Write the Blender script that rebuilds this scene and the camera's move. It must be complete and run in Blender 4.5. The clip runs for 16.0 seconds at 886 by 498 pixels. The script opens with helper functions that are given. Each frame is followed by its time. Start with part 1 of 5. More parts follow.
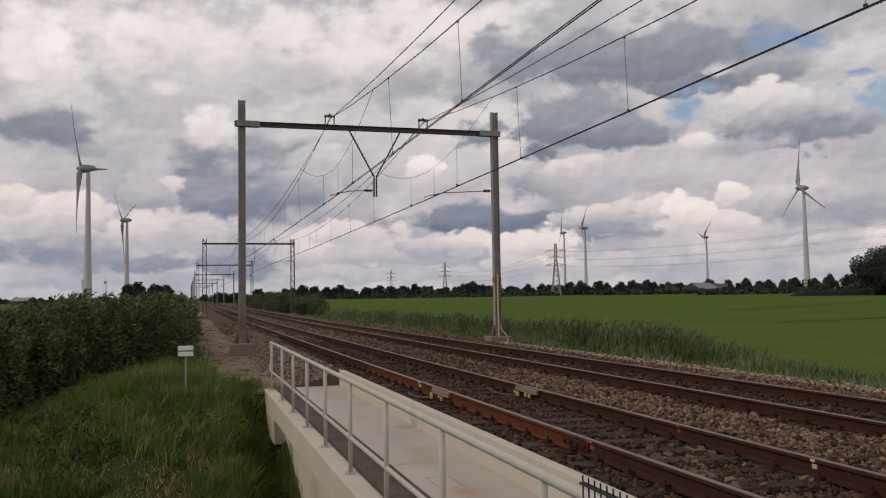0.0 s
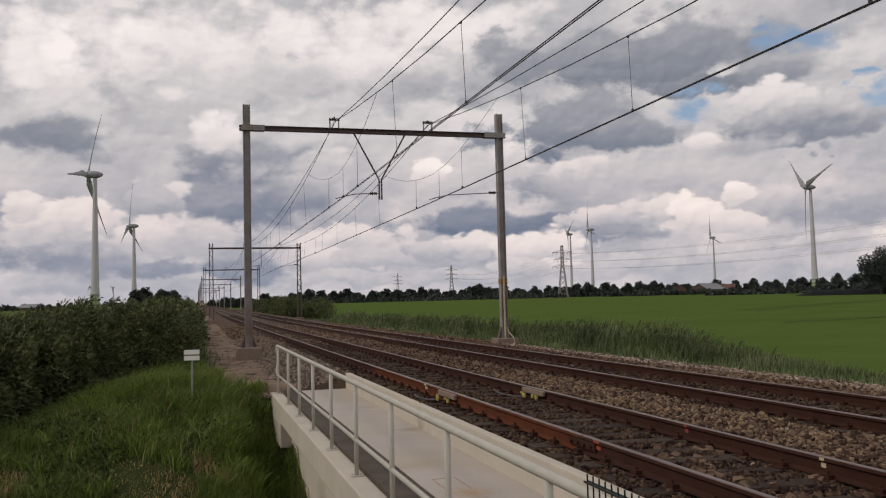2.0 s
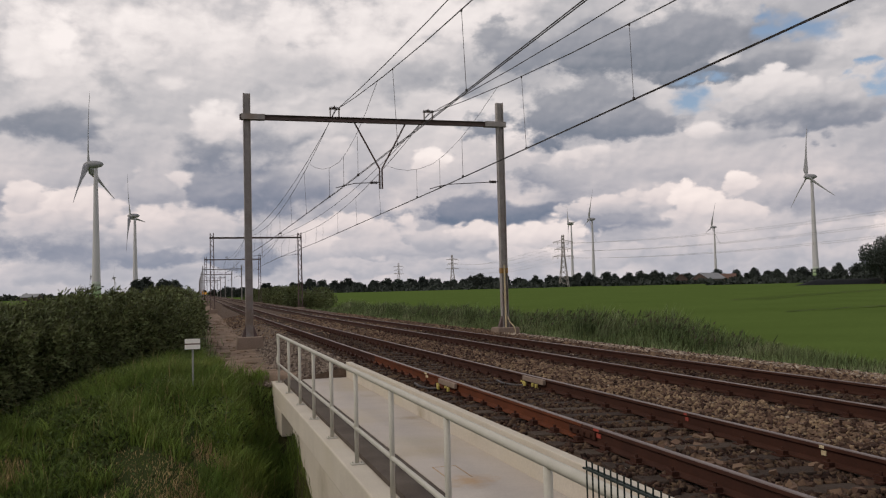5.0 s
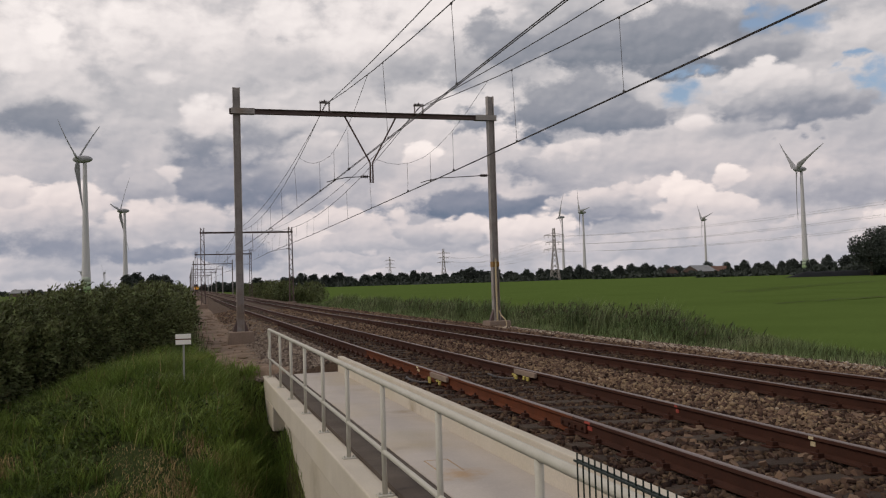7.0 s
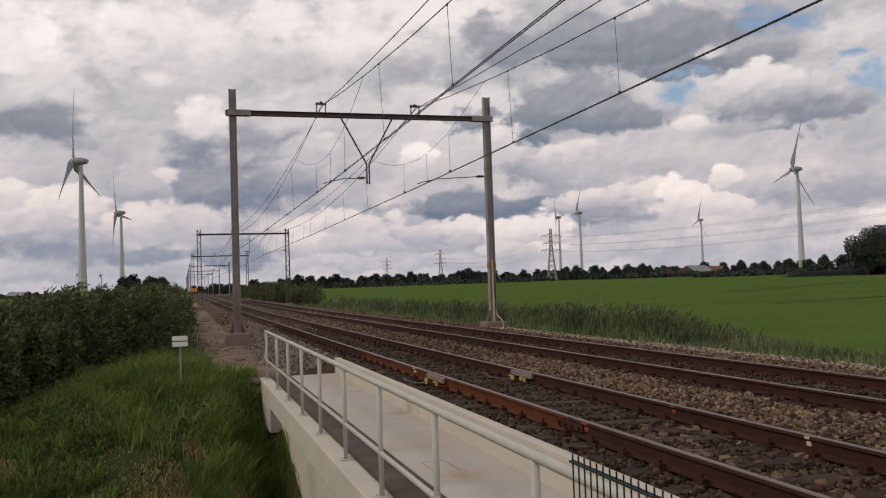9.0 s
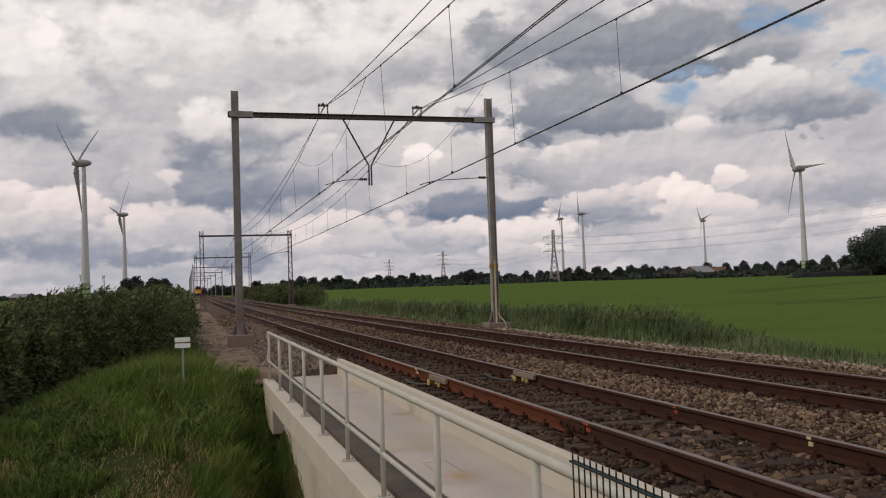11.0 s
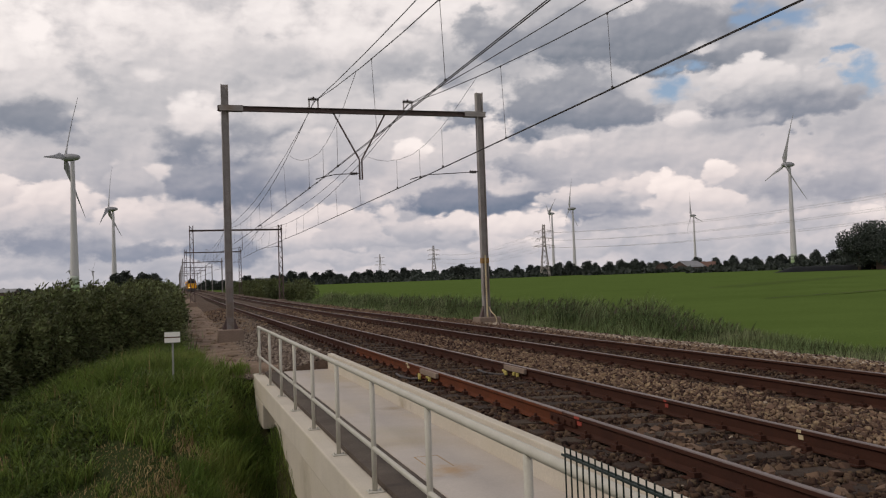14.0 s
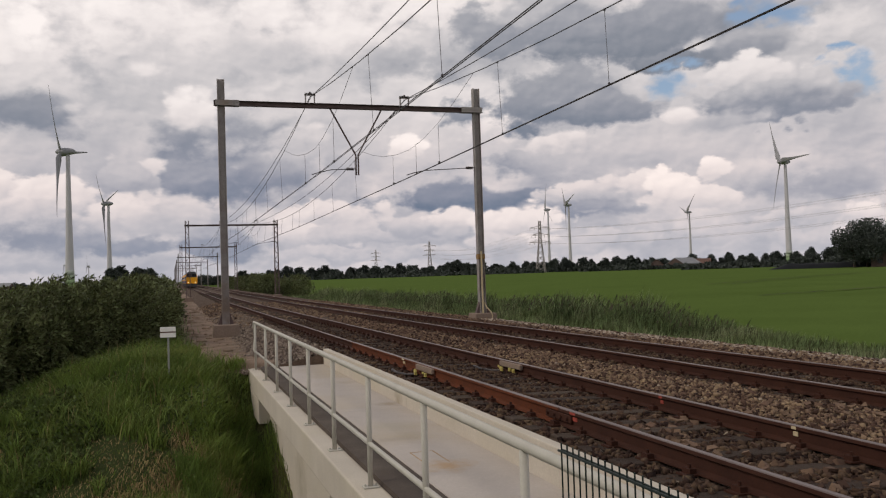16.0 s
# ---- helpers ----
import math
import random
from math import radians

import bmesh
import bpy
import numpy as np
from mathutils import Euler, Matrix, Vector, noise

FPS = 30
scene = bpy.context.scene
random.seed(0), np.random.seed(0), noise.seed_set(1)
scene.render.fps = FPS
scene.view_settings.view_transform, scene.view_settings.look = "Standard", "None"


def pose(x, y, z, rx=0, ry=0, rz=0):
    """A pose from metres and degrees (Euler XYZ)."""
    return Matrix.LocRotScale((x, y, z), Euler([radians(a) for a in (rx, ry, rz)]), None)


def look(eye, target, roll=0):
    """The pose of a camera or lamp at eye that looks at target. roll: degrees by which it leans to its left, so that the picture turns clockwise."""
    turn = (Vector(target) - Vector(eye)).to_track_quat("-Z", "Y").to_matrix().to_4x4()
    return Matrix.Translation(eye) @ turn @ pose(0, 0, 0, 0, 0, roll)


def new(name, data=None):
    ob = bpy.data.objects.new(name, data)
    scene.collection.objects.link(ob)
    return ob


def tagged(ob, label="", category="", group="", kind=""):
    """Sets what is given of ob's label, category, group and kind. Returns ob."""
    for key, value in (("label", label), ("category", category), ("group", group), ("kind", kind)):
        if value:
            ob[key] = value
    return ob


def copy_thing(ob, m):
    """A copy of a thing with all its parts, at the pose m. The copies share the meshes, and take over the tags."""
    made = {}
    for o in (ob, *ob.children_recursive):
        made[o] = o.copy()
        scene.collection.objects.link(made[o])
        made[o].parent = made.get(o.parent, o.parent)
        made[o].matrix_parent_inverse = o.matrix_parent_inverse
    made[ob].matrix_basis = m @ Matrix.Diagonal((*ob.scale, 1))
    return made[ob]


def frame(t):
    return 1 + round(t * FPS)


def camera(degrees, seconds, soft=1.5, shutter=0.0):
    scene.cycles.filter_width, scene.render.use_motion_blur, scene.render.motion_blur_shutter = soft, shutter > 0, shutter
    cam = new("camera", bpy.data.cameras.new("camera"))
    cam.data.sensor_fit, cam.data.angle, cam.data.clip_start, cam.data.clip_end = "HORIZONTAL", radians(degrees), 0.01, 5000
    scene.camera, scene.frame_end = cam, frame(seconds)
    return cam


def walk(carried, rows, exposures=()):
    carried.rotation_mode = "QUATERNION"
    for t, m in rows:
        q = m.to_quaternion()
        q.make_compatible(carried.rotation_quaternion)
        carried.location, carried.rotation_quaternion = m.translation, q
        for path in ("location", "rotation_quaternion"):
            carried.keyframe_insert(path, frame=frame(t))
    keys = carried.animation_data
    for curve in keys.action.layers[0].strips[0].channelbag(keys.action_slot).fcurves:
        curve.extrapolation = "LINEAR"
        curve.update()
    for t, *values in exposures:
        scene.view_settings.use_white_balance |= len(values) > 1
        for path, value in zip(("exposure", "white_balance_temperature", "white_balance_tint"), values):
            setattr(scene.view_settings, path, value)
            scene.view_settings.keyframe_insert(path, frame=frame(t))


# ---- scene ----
cam = camera(54.5, 16.0, soft=1.2)
PATH = [
    (0, (-4.594, 0.063, 1.469), (-4.027, 1.978, 1.583), -0.9),
    (0.5, (-4.568, 0.101, 1.452), (-4.009, 2.017, 1.572), -1.1),
    (1, (-4.556, 0.12, 1.449), (-4.0, 2.037, 1.574), -1.2),
    (1.5, (-4.563, 0.103, 1.449), (-4.008, 2.021, 1.573), -1.3),
    (2, (-4.563, 0.092, 1.448), (-4.01, 2.011, 1.569), -1.4),
    (2.5, (-4.557, 0.109, 1.448), (-4.007, 2.028, 1.564), -1.4),
    (3, (-4.553, 0.106, 1.444), (-4.005, 2.026, 1.558), -1.4),
    (3.5, (-4.551, 0.107, 1.44), (-4.005, 2.028, 1.553), -1.3),
    (4, (-4.555, 0.104, 1.436), (-4.008, 2.025, 1.544), -1.4),
    (6.5, (-4.54, 0.117, 1.432), (-3.979, 2.035, 1.517), -1.5),
    (7, (-4.546, 0.107, 1.434), (-3.976, 2.022, 1.516), -1.7),
    (7.5, (-4.542, 0.116, 1.434), (-3.965, 2.03, 1.513), -1.8),
    (8, (-4.556, 0.105, 1.436), (-3.975, 2.017, 1.516), -1.8),
    (8.5, (-4.555, 0.101, 1.439), (-3.977, 2.014, 1.52), -2.0),
    (9, (-4.541, 0.1, 1.436), (-3.964, 2.013, 1.52), -1.9),
    (11.5, (-4.535, 0.085, 1.431), (-3.964, 2.0, 1.518), -2.0),
    (12, (-4.535, 0.095, 1.428), (-3.96, 2.008, 1.512), -1.9),
    (12.5, (-4.54, 0.087, 1.431), (-3.964, 2.001, 1.512), -1.9),
    (13, (-4.547, 0.089, 1.431), (-3.967, 2.001, 1.508), -1.9),
    (13.5, (-4.532, 0.115, 1.426), (-3.947, 2.026, 1.502), -1.9),
    (14, (-4.533, 0.109, 1.426), (-3.941, 2.018, 1.5), -2.0),
    (14.5, (-4.529, 0.127, 1.422), (-3.933, 2.035, 1.492), -2.0),
    (15, (-4.522, 0.144, 1.42), (-3.923, 2.051, 1.488), -2.0),
    (15.5, (-4.529, 0.129, 1.421), (-3.929, 2.036, 1.486), -1.9),
    (16, (-4.539, 0.11, 1.426), (-3.938, 2.017, 1.49), -1.8),
]
walk(cam, [(t, look(eye, target, roll)) for t, eye, target, roll in PATH], exposures=[(0, 0.02), (3.5, 0.10), (8, 0.10), (14.5, 0.13), (16, 0.14)])

# ---- world, sun, exposure ----
def make_world():
    w = bpy.data.worlds.new("cloudy_sky")
    scene.world = w
    w.use_nodes = True
    nt = w.node_tree
    nt.nodes.clear()
    N, L = nt.nodes.new, nt.links.new

    def put(sock, x):
        if hasattr(x, "is_linked"):
            L(x, sock)
        else:
            sock.default_value = x

    def m(op, a, b=0.0, c=0.0, clamp=False):
        n = N("ShaderNodeMath")
        n.operation, n.use_clamp = op, clamp
        put(n.inputs[0], a), put(n.inputs[1], b), put(n.inputs[2], c)
        return n.outputs[0]

    def noise_at(x, y, z, scale, detail, rough, dist=0.0, lac=2.0):
        c = N("ShaderNodeCombineXYZ")
        put(c.inputs[0], x), put(c.inputs[1], y), put(c.inputs[2], z)
        n = N("ShaderNodeTexNoise")
        n.inputs["Scale"].default_value, n.inputs["Detail"].default_value = scale, detail
        n.inputs["Roughness"].default_value, n.inputs["Distortion"].default_value = rough, dist
        n.inputs["Lacunarity"].default_value = lac
        L(c.outputs[0], n.inputs["Vector"])
        return n.outputs["Fac"]

    def ramp(x, a, b, lo=0.0, hi=1.0):
        n = N("ShaderNodeMapRange")
        n.interpolation_type = "SMOOTHSTEP"
        put(n.inputs["Value"], x)
        n.inputs["From Min"].default_value, n.inputs["From Max"].default_value = a, b
        n.inputs["To Min"].default_value, n.inputs["To Max"].default_value = lo, hi
        return n.outputs["Result"]

    def mix(f, a, b):
        n = N("ShaderNodeMix")
        n.data_type = "RGBA"
        put(n.inputs[0], f)
        for s, x in ((n.inputs[6], a), (n.inputs[7], b)):
            if isinstance(x, tuple):
                s.default_value = (*x, 1)
            else:
                L(x, s)
        return n.outputs[2]

    tc = N("ShaderNodeTexCoord")
    sp = N("ShaderNodeSeparateXYZ")
    L(tc.outputs["Generated"], sp.inputs[0])
    x, y, z = sp.outputs
    # degrees: az to the right of the line, el above the horizon
    az = m("MULTIPLY", m("ARCTAN2", x, y), 57.2958)
    el = m("MULTIPLY", m("ARCSINE", z), 57.2958)
    # heaped clouds, smaller and flatter towards the horizon
    u, v = m("MULTIPLY", az, 0.11), m("MULTIPLY", el, 0.165)
    low = ramp(el, 4.0, 12.0)

    def heap(du, dv):
        uu, vv = m("ADD", u, du), m("ADD", v, dv)
        coarse = noise_at(uu, vv, 3.7, 0.72, 9.0, 0.50, 0.35)
        fine = noise_at(m("MULTIPLY", uu, 1.0), m("MULTIPLY", vv, 1.15), 7.7, 1.75, 8.0, 0.52, 0.3)
        n = N("ShaderNodeMix")
        L(low, n.inputs[0]), L(fine, n.inputs[2]), L(coarse, n.inputs[3])
        return n.outputs[0]

    def lobes(du, dv, scale, z0):
        """Rounded billows: a cell pattern bent by a fine noise, in the range of about -0.5 to 0.5."""
        uu, vv = m("ADD", u, du), m("ADD", v, dv)
        bend = m("MULTIPLY", m("SUBTRACT", noise_at(uu, vv, z0, scale * 1.6, 4.0, 0.55), 0.5), 0.45 / scale)
        c = N("ShaderNodeCombineXYZ")
        put(c.inputs[0], m("ADD", uu, bend)), put(c.inputs[1], m("SUBTRACT", vv, bend)), put(c.inputs[2], z0)
        n = N("ShaderNodeTexVoronoi")
        n.feature = "SMOOTH_F1"
        n.inputs["Smoothness"].default_value = 0.25
        n.inputs["Scale"].default_value, n.inputs["Detail"].default_value, n.inputs["Roughness"].default_value = scale, 1.6, 0.5
        L(c.outputs[0], n.inputs["Vector"])
        return m("SUBTRACT", 0.86, n.outputs["Distance"])

    d0 = heap(0.0, 0.0)
    relief = m("SUBTRACT", d0, heap(-0.05, 0.09))
    cells = lobes(0.0, 0.0, 5.2, 2.3)
    cell_relief = m("SUBTRACT", cells, lobes(0.022, -0.035, 5.2, 2.3))
    smoke = m("SUBTRACT", noise_at(u, v, 5.5, 2.4, 7.0, 0.55), 0.5)
    wisps = m("SUBTRACT", noise_at(m("MULTIPLY", u, 0.55), v, 15.5, 7.0, 7.0, 0.6), 0.5)
    broad = m("ADD", m("MULTIPLY", smoke, 2.4), m("MULTIPLY", cells, 0.3))
    small = m("ADD", m("MULTIPLY", cells, 0.72), m("ADD", m("MULTIPLY", smoke, 1.3), m("MULTIPLY", wisps, 0.6)))
    wa = m("MULTIPLY", smoke, 8.0)
    we = m("MULTIPLY", m("SUBTRACT", noise_at(u, v, 25.5, 2.4, 7.0, 0.55), 0.5), 3.0)
    place, true_place = (m("ADD", az, wa), m("ADD", el, we)), (az, el)
    state = {"tone": 0.0, "cover": 1.0}

    def inside(a0, e0, hw, hh, puff, soft, where):
        # the tone so far rides along unused, which keeps the clouds in order from back to front
        c = N("ShaderNodeCombineXYZ")
        put(c.inputs[0], where[0]), put(c.inputs[1], where[1]), put(c.inputs[2], state["tone"])
        n = N("ShaderNodeVectorMath")
        n.operation = "MULTIPLY_ADD"
        L(c.outputs[0], n.inputs[0])
        n.inputs[1].default_value, n.inputs[2].default_value = (1 / hw, 1 / hh, 0), (-a0 / hw, -e0 / hh, 0)
        ln = N("ShaderNodeVectorMath")
        ln.operation = "LENGTH"
        L(n.outputs[0], ln.inputs[0])
        edge = m("SUBTRACT", ln.outputs["Value"], puff)
        return n.outputs[0], ramp(edge, 1.12, 1.12 - soft * 1.15)

    def cloud(a0, e0, hw, hh, crown, foot, soft, puff):
        """One cloud: bright crown, dark foot, billowing outline; later ones lie in front."""
        rel, alpha = inside(a0, e0, hw, hh, puff, soft, place if hw > 3.2 else true_place)
        up = N("ShaderNodeSeparateXYZ")
        L(rel, up.inputs[0])
        shade = ramp(m("ADD", up.outputs[1], m("MULTIPLY", puff, 0.45)), -0.95, 0.75, foot, crown)
        n = N("ShaderNodeMix")
        L(alpha, n.inputs[0]), put(n.inputs[2], state["tone"]), L(shade, n.inputs[3])
        state["tone"] = n.outputs[0]

    def gap(a0, e0, hw, hh):
        """An opening to the blue."""
        _, alpha = inside(a0, e0, hw, hh, small, 0.9, place)
        state["cover"] = m("MULTIPLY", state["cover"], m("SUBTRACT", 1.0, alpha))

    thick = m("SUBTRACT", d0, 0.5)
    state["tone"] = m("SUBTRACT", m("ADD", m("SUBTRACT", 0.55, m("MULTIPLY", thick, 1.0)), m("MULTIPLY", wisps, 0.06)), ramp(el, 22.0, 55.0, 0.0, 0.22))
    # pale deck and soft masses
    cloud(-3.0, 16.4, 15.6, 5.00, 0.92, 0.80, 1.00, broad)
    cloud(-8.6, 12.4, 5.3, 2.31, 0.72, 0.56, 0.90, broad)
    cloud(10.2, 16.1, 12.2, 3.88, 0.88, 0.78, 0.90, broad)
    cloud(16.8, 18.1, 9.1, 2.44, 0.86, 0.82, 0.90, broad)
    cloud(5.7, 14.5, 6.2, 1.94, 0.62, 0.54, 0.90, broad)
    cloud(-1.0, 13.1, 4.1, 3.46, 0.60, 0.52, 0.80, broad)
    cloud(-7.8, 16.0, 1.6, 1.69, 0.98, 0.93, 0.70, broad)
    cloud(-10.1, 15.0, 1.2, 2.24, 0.88, 0.82, 0.80, broad)
    cloud(-1.3, 13.4, 1.4, 0.69, 0.78, 0.70, 0.90, small)
    cloud(31.6, 8.5, 11.5, 2.69, 0.64, 0.54, 1.00, broad)
    cloud(41.9, 14.1, 4.7, 2.44, 0.70, 0.56, 0.80, broad)
    cloud(35.6, 5.5, 11.1, 2.48, 0.60, 0.50, 1.00, broad)
    # dark bands across the middle
    cloud(-8.6, 10.3, 5.9, 1.20, 0.26, 0.14, 0.70, broad)
    cloud(-3.8, 9.9, 2.5, 1.91, 0.60, 0.46, 0.70, small)
    cloud(4.5, 9.1, 7.9, 2.10, 0.34, 0.16, 0.70, broad)
    cloud(10.0, 7.8, 5.9, 2.22, 0.56, 0.38, 0.80, broad)
    cloud(3.7, 6.6, 6.8, 1.60, 0.34, 0.15, 0.60, broad)
    cloud(1.5, 10.8, 1.9, 1.56, 0.84, 0.54, 0.60, small)
    cloud(8.6, 9.6, 2.2, 1.10, 0.68, 0.52, 0.80, small)
    # the great grey cloud overhead and the two below it
    cloud(17.8, 14.3, 9.8, 1.87, 0.56, 0.32, 0.80, broad)
    cloud(29.4, 15.3, 11.1, 2.50, 0.34, 0.08, 0.50, broad)
    cloud(25.7, 14.2, 5.5, 0.85, 0.26, 0.10, 0.60, broad)
    cloud(33.6, 13.4, 4.2, 0.69, 0.24, 0.08, 0.50, small)
    cloud(37.4, 13.7, 3.2, 1.15, 0.40, 0.16, 0.50, small)
    cloud(21.6, 9.8, 3.0, 1.66, 0.86, 0.58, 0.60, small)
    cloud(24.6, 11.3, 6.5, 2.18, 0.34, 0.10, 0.40, broad)
    cloud(28.5, 10.5, 3.6, 1.30, 0.32, 0.12, 0.40, small)
    cloud(25.1, 8.4, 3.5, 1.03, 0.78, 0.48, 0.50, small)
    cloud(22.0, 7.4, 3.4, 0.97, 0.50, 0.28, 0.50, small)
    cloud(42.4, 11.1, 3.4, 1.82, 0.64, 0.42, 0.50, small)
    cloud(39.0, 10.8, 5.3, 1.90, 0.60, 0.16, 0.35, small)
    cloud(37.1, 12.1, 2.8, 1.03, 0.78, 0.58, 0.40, small)
    cloud(35.8, 9.2, 3.2, 0.70, 0.52, 0.40, 0.70, small)
    cloud(33.2, 9.7, 1.3, 0.78, 0.84, 0.60, 0.40, small)
    # long low bands
    cloud(19.3, 5.1, 7.1, 1.12, 0.26, 0.06, 0.50, broad)
    cloud(26.4, 4.1, 4.8, 0.59, 0.40, 0.24, 0.60, small)
    cloud(41.5, 5.1, 5.3, 1.16, 0.46, 0.32, 0.70, broad)
    cloud(30.5, 7.2, 3.2, 0.72, 0.54, 0.44, 0.80, small)
    cloud(38.0, 6.4, 3.9, 0.84, 0.68, 0.58, 0.80, small)
    # small heaped clouds
    cloud(15.2, 8.6, 1.3, 0.82, 0.95, 0.66, 0.28, small)
    cloud(28.6, 5.2, 3.6, 1.17, 0.72, 0.42, 0.30, small)
    cloud(30.4, 5.6, 1.6, 1.02, 0.82, 0.58, 0.25, small)
    cloud(32.6, 5.0, 2.1, 1.37, 0.93, 0.62, 0.22, small)
    cloud(35.1, 6.4, 1.2, 0.89, 0.95, 0.68, 0.22, small)
    cloud(34.8, 4.4, 1.8, 0.71, 0.80, 0.58, 0.25, small)
    cloud(28.2, 4.3, 3.4, 0.37, 0.38, 0.28, 0.60, small)
    cloud(43.7, 3.0, 1.3, 0.87, 0.90, 0.62, 0.25, small)
    cloud(-8.7, 5.3, 2.6, 1.76, 0.86, 0.52, 0.30, small)
    cloud(-6.3, 5.6, 2.1, 1.59, 0.82, 0.52, 0.30, small)
    cloud(-10.0, 6.2, 1.3, 1.01, 0.80, 0.60, 0.30, small)
    cloud(-1.3, 7.4, 0.9, 0.85, 0.74, 0.60, 0.40, small)
    cloud(-2.6, 6.8, 1.7, 1.20, 0.56, 0.38, 0.25, small)
    cloud(-2.6, 4.3, 3.2, 1.21, 0.76, 0.50, 0.35, small)
    cloud(0.5, 4.4, 2.8, 1.37, 0.66, 0.46, 0.40, small)
    cloud(-8.4, 3.1, 5.9, 0.95, 0.32, 0.22, 0.70, broad)
    cloud(-3.3, 2.5, 5.3, 0.71, 0.34, 0.22, 0.60, small)
    cloud(2.9, 2.6, 5.7, 0.95, 0.32, 0.18, 0.60, small)
    cloud(-8.4, 1.3, 5.2, 0.54, 0.48, 0.40, 0.80, small)
    cloud(10.6, 4.0, 3.5, 1.35, 0.76, 0.48, 0.30, small)
    cloud(8.2, 2.9, 2.1, 0.97, 0.78, 0.48, 0.30, small)
    cloud(13.2, 2.8, 3.6, 1.05, 0.64, 0.40, 0.30, small)
    cloud(15.6, 3.3, 2.8, 0.98, 0.66, 0.38, 0.30, small)
    cloud(18.1, 3.5, 1.7, 0.98, 0.82, 0.50, 0.30, small)
    cloud(22.3, 3.3, 3.0, 1.12, 0.88, 0.56, 0.30, small)
    cloud(23.4, 2.1, 2.0, 0.67, 0.88, 0.58, 0.30, small)
    cloud(21.0, 2.1, 2.1, 0.75, 0.72, 0.46, 0.30, small)
    cloud(9.8, 1.6, 4.1, 0.60, 0.64, 0.46, 0.50, small)
    cloud(15.6, 1.5, 4.5, 0.53, 0.62, 0.46, 0.50, small)
    cloud(28.5, 1.9, 5.4, 0.88, 0.62, 0.48, 0.50, small)
    cloud(33.8, 2.4, 4.5, 0.79, 0.66, 0.50, 0.50, small)
    cloud(38.8, 2.8, 4.5, 0.70, 0.66, 0.50, 0.50, small)
    cloud(41.3, 1.4, 3.7, 0.62, 0.62, 0.48, 0.50, small)
    gap(38.9, 15.5, 2.6, 1.1)
    gap(43.9, 11.2, 1.4, 1.4)
    gap(32.6, 11.9, 2.6, 0.8)
    gap(33.6, 13.1, 1.8, 0.3)
    gap(37.5, 16.5, 1.6, 0.5)
    gap(42.5, 12.7, 0.9, 0.3)
    tone = m("ADD", m("ADD", state["tone"], m("MULTIPLY", relief, TONE_RELIEF)), m("ADD", m("MULTIPLY", cell_relief, CELL_RELIEF), m("MULTIPLY", wisps, 0.03)))
    tone = m("ADD", m("MULTIPLY", m("SUBTRACT", tone, 0.55), 1.12), 0.55 + TONE_BASE)
    cr = N("ShaderNodeValToRGB")
    L(tone, cr.inputs[0])
    for k, (pos, c) in enumerate(CLOUD_RAMP):
        e = cr.color_ramp.elements[k] if k < 2 else cr.color_ramp.elements.new(pos)
        e.position, e.color = pos, (*c, 1)
    # high clouds are a neutral grey in the shade, low ones bluer through the air
    warm = N("ShaderNodeHueSaturation")
    L(cr.outputs[0], warm.inputs["Color"])
    L(ramp(el, 5.0, 13.0, 1.2, 0.75), warm.inputs["Saturation"])
    cloud_col = warm.outputs[0]
    sky = N("ShaderNodeTexSky")
    sky.sky_type, sky.sun_disc = "NISHITA", False
    sky.sun_elevation, sky.sun_rotation = radians(SUN_EL), radians(SUN_AZ)
    bm_ = N("ShaderNodeMix")
    bm_.data_type, bm_.blend_type = "RGBA", "MULTIPLY"
    bm_.inputs[0].default_value = 1.0
    L(sky.outputs[0], bm_.inputs[6])
    bm_.inputs[7].default_value = (SKY_GAIN, SKY_GAIN, SKY_GAIN, 1)
    sky_col = mix(ramp(el, 0.0, 12.0, 0.75, 0.2), bm_.outputs[2], HAZE)
    col = mix(state["cover"], sky_col, cloud_col)
    # pale haze towards the horizon
    col = mix(ramp(el, 0.0, 6.0, 0.25, 0.0), col, HAZE)
    bg = N("ShaderNodeBackground")
    L(col, bg.inputs[0])
    bg.inputs[1].default_value = SKY_STRENGTH
    out = N("ShaderNodeOutputWorld")
    L(bg.outputs[0], out.inputs[0])


SUN_EL, SUN_AZ = 45.0, -95.0
SKY_STRENGTH, SKY_GAIN = 0.97, 0.10
TONE_BASE, TONE_RELIEF, CELL_RELIEF = 0.0, 0.06, 0.10
CLOUD_RAMP = [(0.0, (0.146, 0.178, 0.238)), (1.0, (0.925, 0.83, 0.795)), (0.25, (0.278, 0.288, 0.340)), (0.5, (0.480, 0.461, 0.486)), (0.75, (0.73, 0.66, 0.65))]
HAZE = (0.39, 0.425, 0.51)
make_world()
sun = new("sun", bpy.data.lights.new("sun", "SUN"))
sun.data.energy, sun.data.angle, sun.data.color = 1.0, radians(12), (1.0, 0.90, 0.76)
sun.matrix_world = look((0, 0, 0), (-math.sin(radians(SUN_AZ)) * math.cos(radians(SUN_EL)), -math.cos(radians(SUN_AZ)) * math.cos(radians(SUN_EL)), -math.sin(radians(SUN_EL))))


